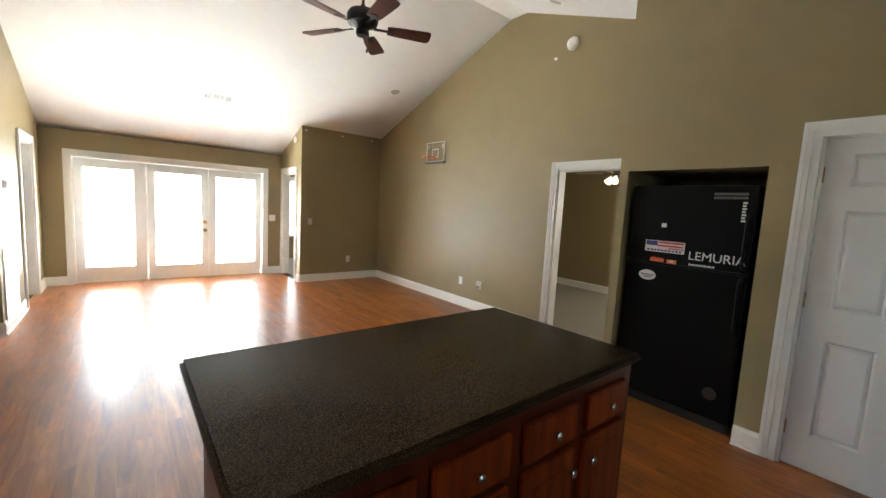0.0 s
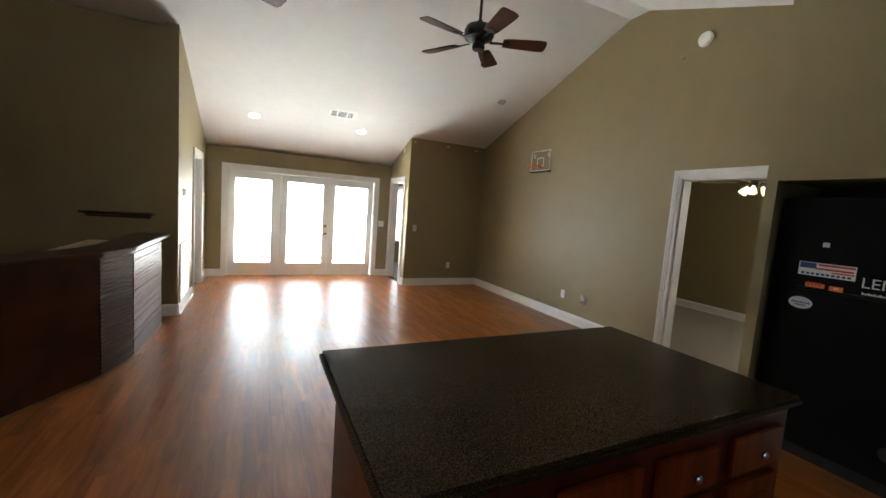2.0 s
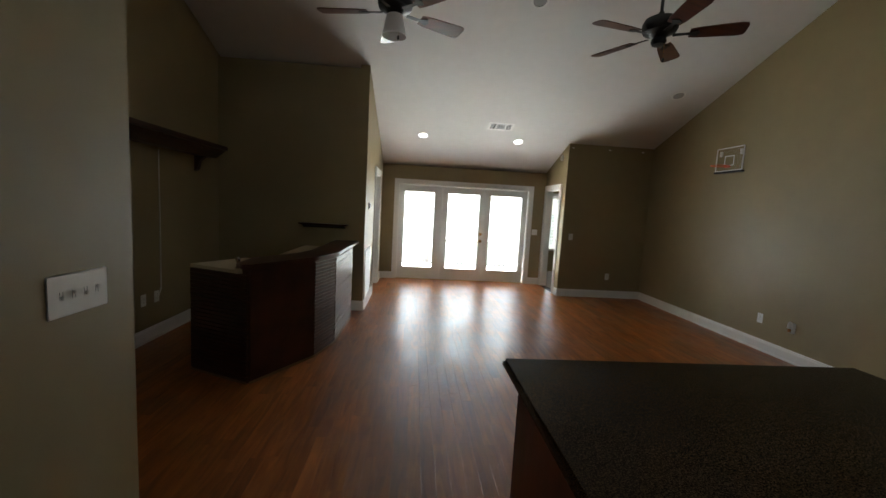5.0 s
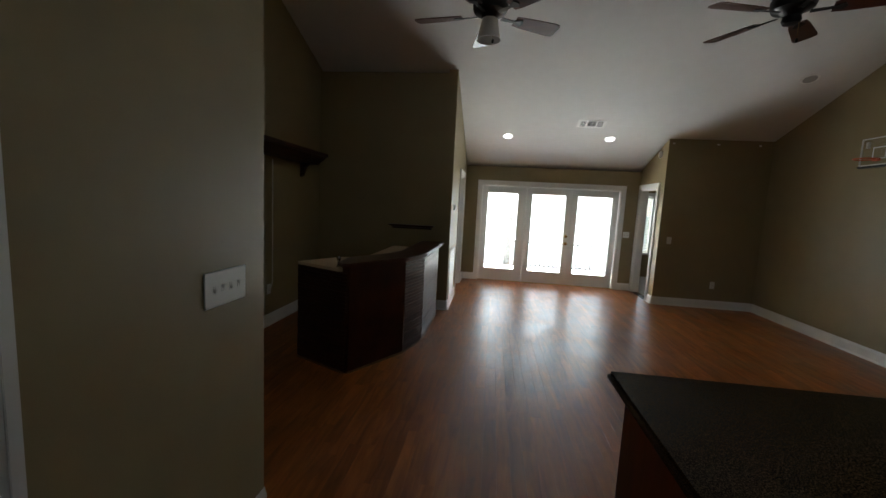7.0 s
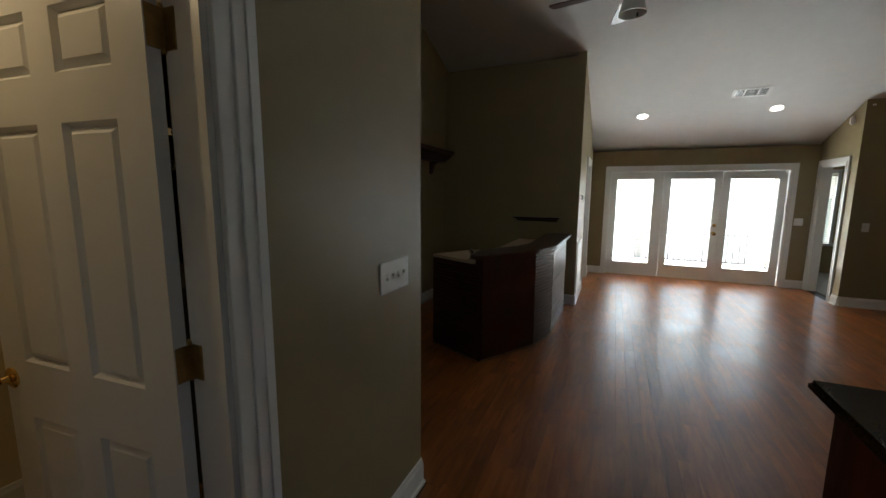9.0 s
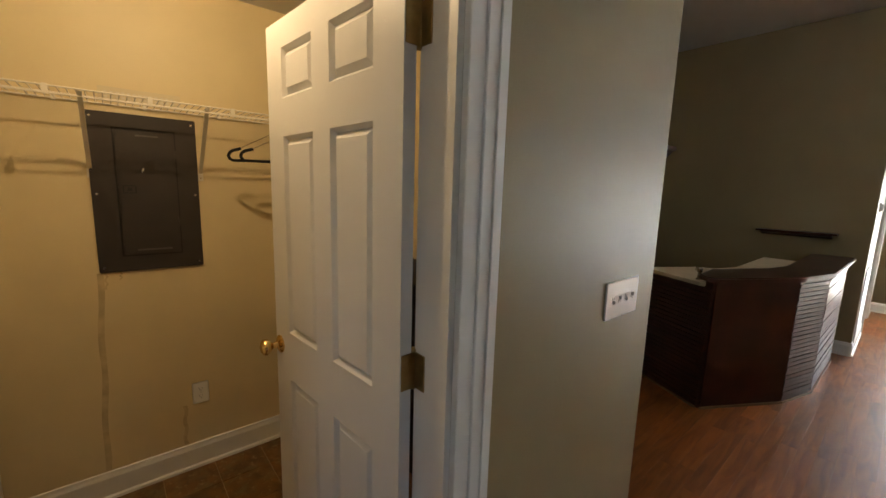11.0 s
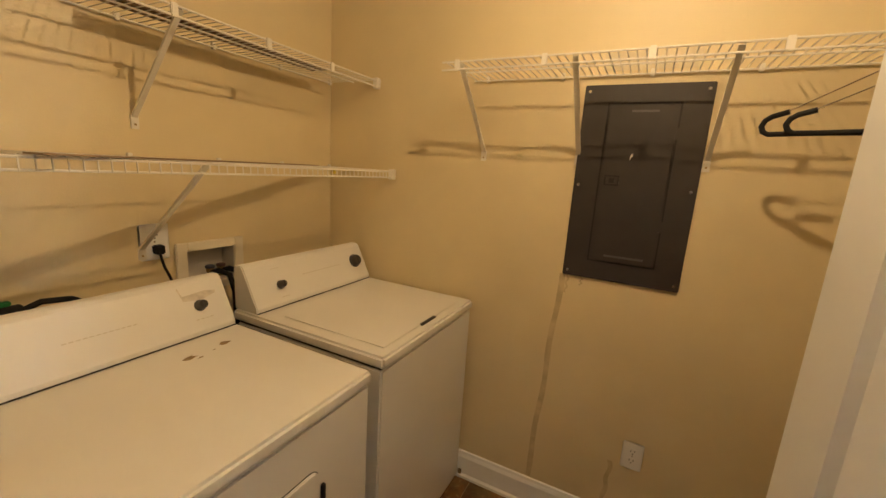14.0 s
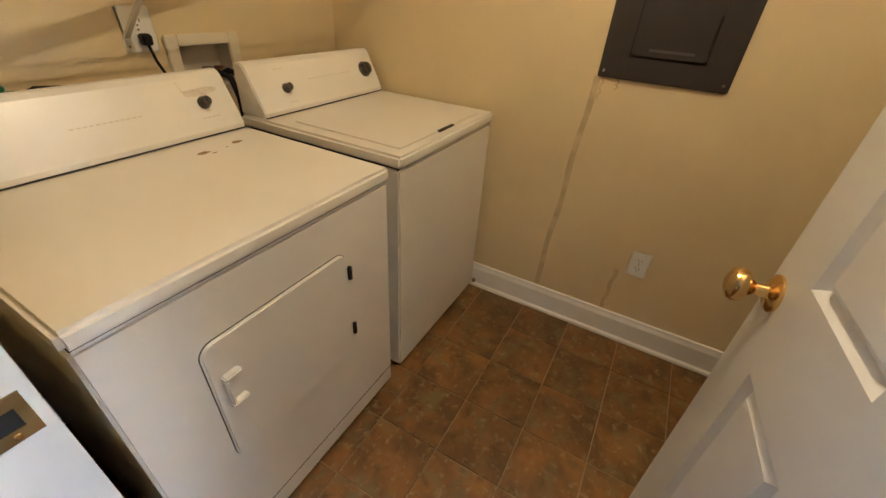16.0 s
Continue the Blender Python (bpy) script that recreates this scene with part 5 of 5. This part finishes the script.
# ---- wire shelving ----
def wire_shelf(label, at, rz, length, depth, brackets, drop=0.29, lip=0.030, clips=True, dashes=False, lip_clips=True):
    """Runs along local x; the wall at y=0, the front at y=-depth; wires on top at z=0."""
    s = thing("wire_shelf", label, "wire shelf", at=at, rz=rz)
    for y, z in ((-0.01, -0.004), (-depth * 0.5, -0.004), (-depth, -0.004), (-depth - 0.001, -lip)):
        bm = bmesh.new()
        tube(bm, [(0, y, z), (length, y, z)], 0.0032, 6)
        part("rail", bm, WIRE, s, smooth=True)
    bm = bmesh.new()
    tube(bm, [(0, -0.004, 0.0), (0, -depth + 0.004, 0.0), (0, -depth - 0.003, -0.005)] + ([(0, -depth - 0.004, -lip - 0.001)] if dashes else []), 0.0019, 5)
    first = part("wire", bm, WIRE, s)
    first.location.x = 0.008
    n = int((length - 0.016) / 0.0254)
    for k in range(1, n + 1):
        o = first.copy()
        scene.collection.objects.link(o)
        o.location.x = 0.008 + k * 0.0254
    bm = bmesh.new()
    u = 0.012
    for a, b in (((0, -depth + 0.01, -0.008), (0, -0.006, -drop)),):
        a, b = Vector(a), Vector(b)
        d = (b - a).normalized()
        nrm = Vector((0, -d.z, d.y))
        for x0, x1, t0, t1 in ((-0.008, 0.008, 0, 0.0016), (-0.008, -0.0064, 0.0016, 0.008), (0.0064, 0.008, 0.0016, 0.008)):
            q = [Vector((x, 0, 0)) + p + nrm * t for p in (a, b) for x in (x0, x1) for t in (t0, t1)]
            v = [bm.verts.new(c) for c in q]
            for f in ((0, 1, 3, 2), (4, 6, 7, 5), (0, 4, 5, 1), (2, 3, 7, 6), (0, 2, 6, 4), (1, 5, 7, 3)):
                bm.faces.new([v[i] for i in f])
    box(bm, -0.011, 0.011, -0.007, 0.0, -drop - 0.035, -drop + 0.006)
    br0 = part("bracket", bm, WIRE, s)
    br0.location.x = brackets[0]
    for x in brackets[1:]:
        o = br0.copy()
        scene.collection.objects.link(o)
        o.location.x = x
    for x in brackets:
        boxes("bracket_screw", BRONZE, s, [(x - 0.003, x + 0.003, -0.009, -0.007, -drop - 0.024, -drop - 0.018)])
    if clips:
        for x in [0.06 + k * 0.30 for k in range(int((length - 0.06) / 0.30) + 1)]:
            boxes("wall_clip", WIRE, s, [(x - 0.007, x + 0.007, -0.014, 0, -0.012, 0.012)], bevel=0.002)
            if lip_clips:
                boxes("lip_clip", WIRE, s, [(x - 0.009, x + 0.009, -depth - 0.008, -depth + 0.003, -lip - 0.004, 0.002)], bevel=0.002)
    return s


# on the west wall (its local x runs north)
wire_shelf("white wire shelf with diagonal brackets over the grey panel", (XW, 0.465, 1.858), 90, 1.93, 0.30, [0.065, 0.450, 0.865, 1.43], 0.288)
# on the south wall: local x runs west
def south_shelf(label, z, depth, brackets, drop, dashes=False):
    s = wire_shelf(label, (XS - T - 0.003, YL, z), 180, 1.572, depth, brackets, drop, dashes=dashes, lip_clips=not dashes)
    bm = bmesh.new()
    box(bm, 1.545, 1.574, -depth - 0.012, -depth + 0.014, -0.040, 0.008)
    part("end_bracket", bm, WIRE, s, bevel=0.003)
    return s


south_shelf("white wire shelf with an upturned lip above the machines", 1.465, 0.405, [0.672], 0.31, True)
south_shelf("white upper wire shelf above the machines", 1.878, 0.30, [0.685], 0.29)
lb = thing("loose_board", "long narrow brown board lying askew on the lower wire shelf", "board", at=(-1.33, -0.055, 1.4668), rz=17.5)
boxes("board", mat("brown_thin_board", (0.40, 0.29, 0.17), 0.7, var=0.3), lb, [(-0.60, 0.52, -0.026, 0.026, 0, 0.004)], bevel=0.002)
yc = thing("yellow_clip", "tiny yellow clip on the lower wire shelf", "clip", at=(-1.70, YL + 0.40, 1.452))
boxes("body", mat("yellow_plastic", (0.6, 0.45, 0.04), 0.4), yc, [(-0.008, 0.008, -0.004, 0.006, -0.008, 0.008)], bevel=0.002)
ub = thing("shelf_board", "long thin brown board lying on the upper wire shelf", "board", at=(-1.55, YL + 0.13, 1.880))
boxes("board", mat("brown_board", (0.16, 0.10, 0.05), 0.7, var=0.3), ub, [(-0.35, 0.45, -0.04, 0.04, 0, 0.012)], bevel=0.002)
# label plate behind the wire shelf, on the wall above the panel
lp = thing("wall_label", "pale label plate on the wall above the grey panel", "label plate", at=(XW, 1.115, 1.90), rz=90)
boxes("plate", mat("aged_label_paper", (0.66, 0.57, 0.38), 0.6, var=0.1), lp, [(-0.15, 0.15, -0.004, 0, -0.03, 0.03)], bevel=0.001)
boxes("print", INK, lp, [(-0.13 + k * 0.02, -0.117 + k * 0.02, -0.0046, -0.0042, 0.004 - 0.02 * r, 0.012 - 0.02 * r) for k in range(13) for r in (0, 1)])

# electrical panel
PRN = mat("dull_print", (0.085, 0.08, 0.075), 0.5)
ep = thing("electrical_panel", "dark grey electrical panel with closed inner door", "electrical panel", at=(XW, 1.115, 1.465), rz=90)
boxes("cover", GREYDK, ep, [(-0.203, 0.203, -0.012, 0, -0.357, 0.357)], bevel=0.003)
boxes("door_seam", SLOT, ep, [(-0.117, 0.117, -0.0125, -0.0115, -0.286, 0.296)])
bm = bmesh.new()
box(bm, -0.112, 0.112, -0.019, -0.0125, -0.281, 0.291)
pdr = part("door", bm, GREYDK, ep, bevel=0.004)
boxes("latch", SLOT, pdr, [(-0.095, -0.045, -0.0225, -0.019, 0.036, 0.041), (-0.095, -0.045, -0.0225, -0.019, 0.004, 0.009), (-0.095, -0.090, -0.0225, -0.019, 0.009, 0.036), (-0.050, -0.045, -0.0225, -0.019, 0.009, 0.036)], bevel=0.001)
boxes("latch_slot", SLOT, pdr, [(-0.079, -0.061, -0.0205, -0.019, 0.014, 0.031)])
boxes("print", PRN, pdr, [(-0.06, 0.075, -0.0195, -0.019, -0.262, -0.254)])
boxes("print", PRN, pdr, [(-0.035, 0.05, -0.0195, -0.019, 0.262, 0.269)])
boxes("emblem", PLAST, pdr, [(-0.020, -0.017, -0.0198, -0.019, 0.100, 0.113), (-0.017, -0.012, -0.0198, -0.019, 0.108, 0.120)], "small pale emblem")
for x, z in ((-0.185, 0.335), (0.185, 0.335), (-0.185, 0.0), (0.185, 0.0), (-0.185, -0.335), (0.185, -0.335)):
    bm = bmesh.new()
    lathe(bm, [(0.007, 0), (0.005, 0.003)], pose(x, -0.012, z, 90), 10)
    part("screw", bm, NICKEL, ep)
for z in (-0.13, 0.19):
    boxes("door_hinge", GREYDK, pdr, [(0.108, 0.117, -0.021, -0.0185, z - 0.02, z + 0.02)], bevel=0.001)


# hangers on the shelf rail
def hanger(y, tilt):
    h = thing("coat_hanger", "black tubular hanger on the wire shelf", "coat hanger", "hangers on the wire shelf", (XW + 0.303, y, 1.835), tilt)
    bm = bmesh.new()
    hook = [(0.018 * math.cos(a), 0, 0.008 + 0.018 * math.sin(a)) for a in [radians(-20 + 20 * k) for k in range(11)]]
    tube(bm, [(0, 0, -0.065), (0, 0, -0.035), (0.012, 0, -0.02)] + hook, 0.0016, 6)
    for q in (1, -1):
        tube(bm, [(0, 0, -0.062), (0.19 * q, 0, -0.160)], 0.0018, 6)
    part("hook", bm, NICKEL, h, "thin wire hook and arms")
    bm = bmesh.new()
    tube(bm, [(0.150, 0, -0.142), (0.185, 0, -0.152), (0.199, 0, -0.162), (0.205, 0, -0.177), (0.200, 0, -0.190), (0.187, 0, -0.198), (-0.187, 0, -0.198), (-0.200, 0, -0.190), (-0.205, 0, -0.177), (-0.199, 0, -0.162), (-0.185, 0, -0.152), (-0.150, 0, -0.142)], 0.0072, 8)
    part("body", bm, RUBBER, h, smooth=True)


for y, t in ((1.60, 62), (1.66, 74), (1.86, 50), (2.05, 68), (2.12, 80)):
    hanger(y, t)

# drip stains on the wall
STAIN = mat("brown_drip_stain", (0.61, 0.48, 0.27), 0.45, var=0.25, scale=20)
def drip(y, z0, z1, w, seed):
    r = random.Random(seed)
    bm = bmesh.new()
    n = 16
    left, right = [], []
    for k in range(n + 1):
        z = z0 + (z1 - z0) * k / n
        c = y + 0.004 * math.sin(k * 0.9 + seed) + (z - z0) * 0.045
        hw = w * (0.62 + 0.12 * r.random())
        left.append(bm.verts.new((XW + 0.0006, c - hw, z)))
        right.append(bm.verts.new((XW + 0.0006, c + hw, z)))
    for k in range(n):
        bm.faces.new((left[k], right[k], right[k + 1], left[k + 1]))
    part("wall_stain", bm, STAIN, None, "brown drip stain down the cream wall", kind="structure")


drip(0.868, 0.14, 1.107, 0.017, 1)
drip(1.186, 0.14, 0.36, 0.013, 2)
drip(0.93, 1.03, 1.107, 0.006, 3)
drip(0.985, 1.07, 1.107, 0.005, 4)

# black leaning thing added behind the hinge gap, its kind guessed as a broom
bm_ = thing("broom", "guessed black-handled broom leaning in the laundry corner", "broom", at=(-0.80, 2.36, 0))
bm = bmesh.new()
tube(bm, [(0, -0.10, 0.25), (0.02, 0.05, 1.38)], 0.012, 8)
part("handle", bm, RUBBER, bm_, smooth=True)
bm = bmesh.new()
box(bm, -0.13, 0.13, -0.13, -0.08, 0.0, 0.26)
part("head", bm, RUBBER, bm_, bevel=0.015)

# invented bulk, sized to blacken the view through the hinge gap
hp = thing("hamper", "made-up wide black lidded bulk behind the open door", "hamper", at=(-1.61, 2.26, 0))
bm = bmesh.new()
lo = [bm.verts.new((x, y, 0.0)) for x, y in rounded(-0.36, 0.36, -0.15, 0.15, 0.04)]
hi = [bm.verts.new((x, y, 1.04)) for x, y in rounded(-0.41, 0.41, -0.20, 0.20, 0.05)]
bm.faces.new(lo[::-1])
bm.faces.new(hi)
for k in range(len(lo)):
    bm.faces.new((lo[k], lo[(k + 1) % len(lo)], hi[(k + 1) % len(lo)], hi[k]))
part("body", bm, RUBBER, hp)
bm = bmesh.new()
prism(bm, rounded(-0.42, 0.42, -0.21, 0.21, 0.05), 2, 1.04, 1.075)
part("lid", bm, RUBBER, hp, bevel=0.006)

# ---- laundry floor tiles ----
TS = 0.2345
me = None
for i in range(-4, 6):
    for j in range(-5, 10):
        x0, y0 = -1.42 + i * TS + 0.0018, 0.606 + j * TS + 0.0018
        x1, y1 = x0 + TS - 0.0036, y0 + TS - 0.0036
        if x1 < XW or x0 > XS - 0.06 or y1 < YL or y0 > YC - T:
            continue
        whole = x0 >= XW and x1 <= XS - 0.06 and y0 >= YL and y1 <= YC - T
        if whole and me:
            o = new("tile", me)
        else:
            bm = bmesh.new()
            a, b, c, d = (0, TS - 0.0036, 0, TS - 0.0036) if whole else (max(0, XW - x0), min(x1, XS - 0.06) - x0, max(0, YL - y0), min(y1, YC - T) - y0)
            e = 0.0015
            lo = [bm.verts.new(p) for p in ((a, c, -0.004), (b, c, -0.004), (b, d, -0.004), (a, d, -0.004))]
            mi = [bm.verts.new(p) for p in ((a, c, -0.0012), (b, c, -0.0012), (b, d, -0.0012), (a, d, -0.0012))]
            hi = [bm.verts.new(p) for p in ((a + e, c + e, 0), (b - e, c + e, 0), (b - e, d - e, 0), (a + e, d - e, 0))]
            for p, q in ((lo, mi), (mi, hi)):
                for k in range(4):
                    bm.faces.new((p[k], p[(k + 1) % 4], q[(k + 1) % 4], q[k]))
            bm.faces.new(hi)
            o = part("tile", bm, TILE, None)
            if whole:
                me = o.data
        o.location = (x0, y0, 0)
        o.parent = bpy.data.objects["laundry_floor_base"]
structure("floor_threshold", WOODF, [(XS - 0.06, XS - 0.001, LD0, LD1, -0.01, 0.004)], "stained oak threshold in the laundry doorway", 0.002)

# ---- oak floor boards ----
rb = random.Random(21)
BW = 0.083
verts, faces = [], []
base = bpy.data.objects["floor_base"]
cache = {}


def board_geo(x0, x1, y0, y1):
    v = [(x0, y0, -0.012), (x1, y0, -0.012), (x1, y1, -0.012), (x0, y1, -0.012),
         (x0, y0, 0), (x1, y0, 0), (x1, y1, 0), (x0, y1, 0)]
    f = [(4, 5, 6, 7)] + [(k, (k + 1) % 4, 4 + (k + 1) % 4, 4 + k) for k in range(4)]
    return v, f


x = XN
single = 0
while x < XE:
    x1 = min(x + BW - 0.0004, XE)
    ya = YC if x < XS - 0.01 else YS
    yb = YNOOK if x1 < 0.02 else (YN if x1 < XB + 0.03 else YB)
    y = ya - rb.random() * 0.8
    while y < yb:
        ln = rb.choice((0.45, 0.6, 0.75, 0.9, 1.1, 1.3))
        y0, y1 = max(y, ya), min(y + ln - 0.0005, yb)
        y += ln
        if y1 - y0 < 0.03:
            continue
        if 0.0 < x < 1.9 and 2.4 < y0 < 8.2 and single < 300:
            key = (round(x1 - x, 4), round(y1 - y0, 4))
            if key not in cache:
                v, f = board_geo(0, x1 - x, 0, y1 - y0)
                m_ = bpy.data.meshes.new("plank")
                m_.from_pydata(v, [], f)
                m_.materials.append(WOODF)
                cache[key] = m_
            o = new("plank", cache[key])
            o.location = (x, y0, 0)
            o.parent = base
            single += 1
        else:
            v, f = board_geo(x, x1, y0, y1)
            n = len(verts)
            verts += v
            faces += [tuple(n + i for i in q) for q in f]
    x += BW
me = bpy.data.meshes.new("planks")
me.from_pydata(verts, [], faces)
me.materials.append(WOODF)
o = new("planks", me)
o.parent = base
tagged(o, "stained oak floor boards", kind="stuff")
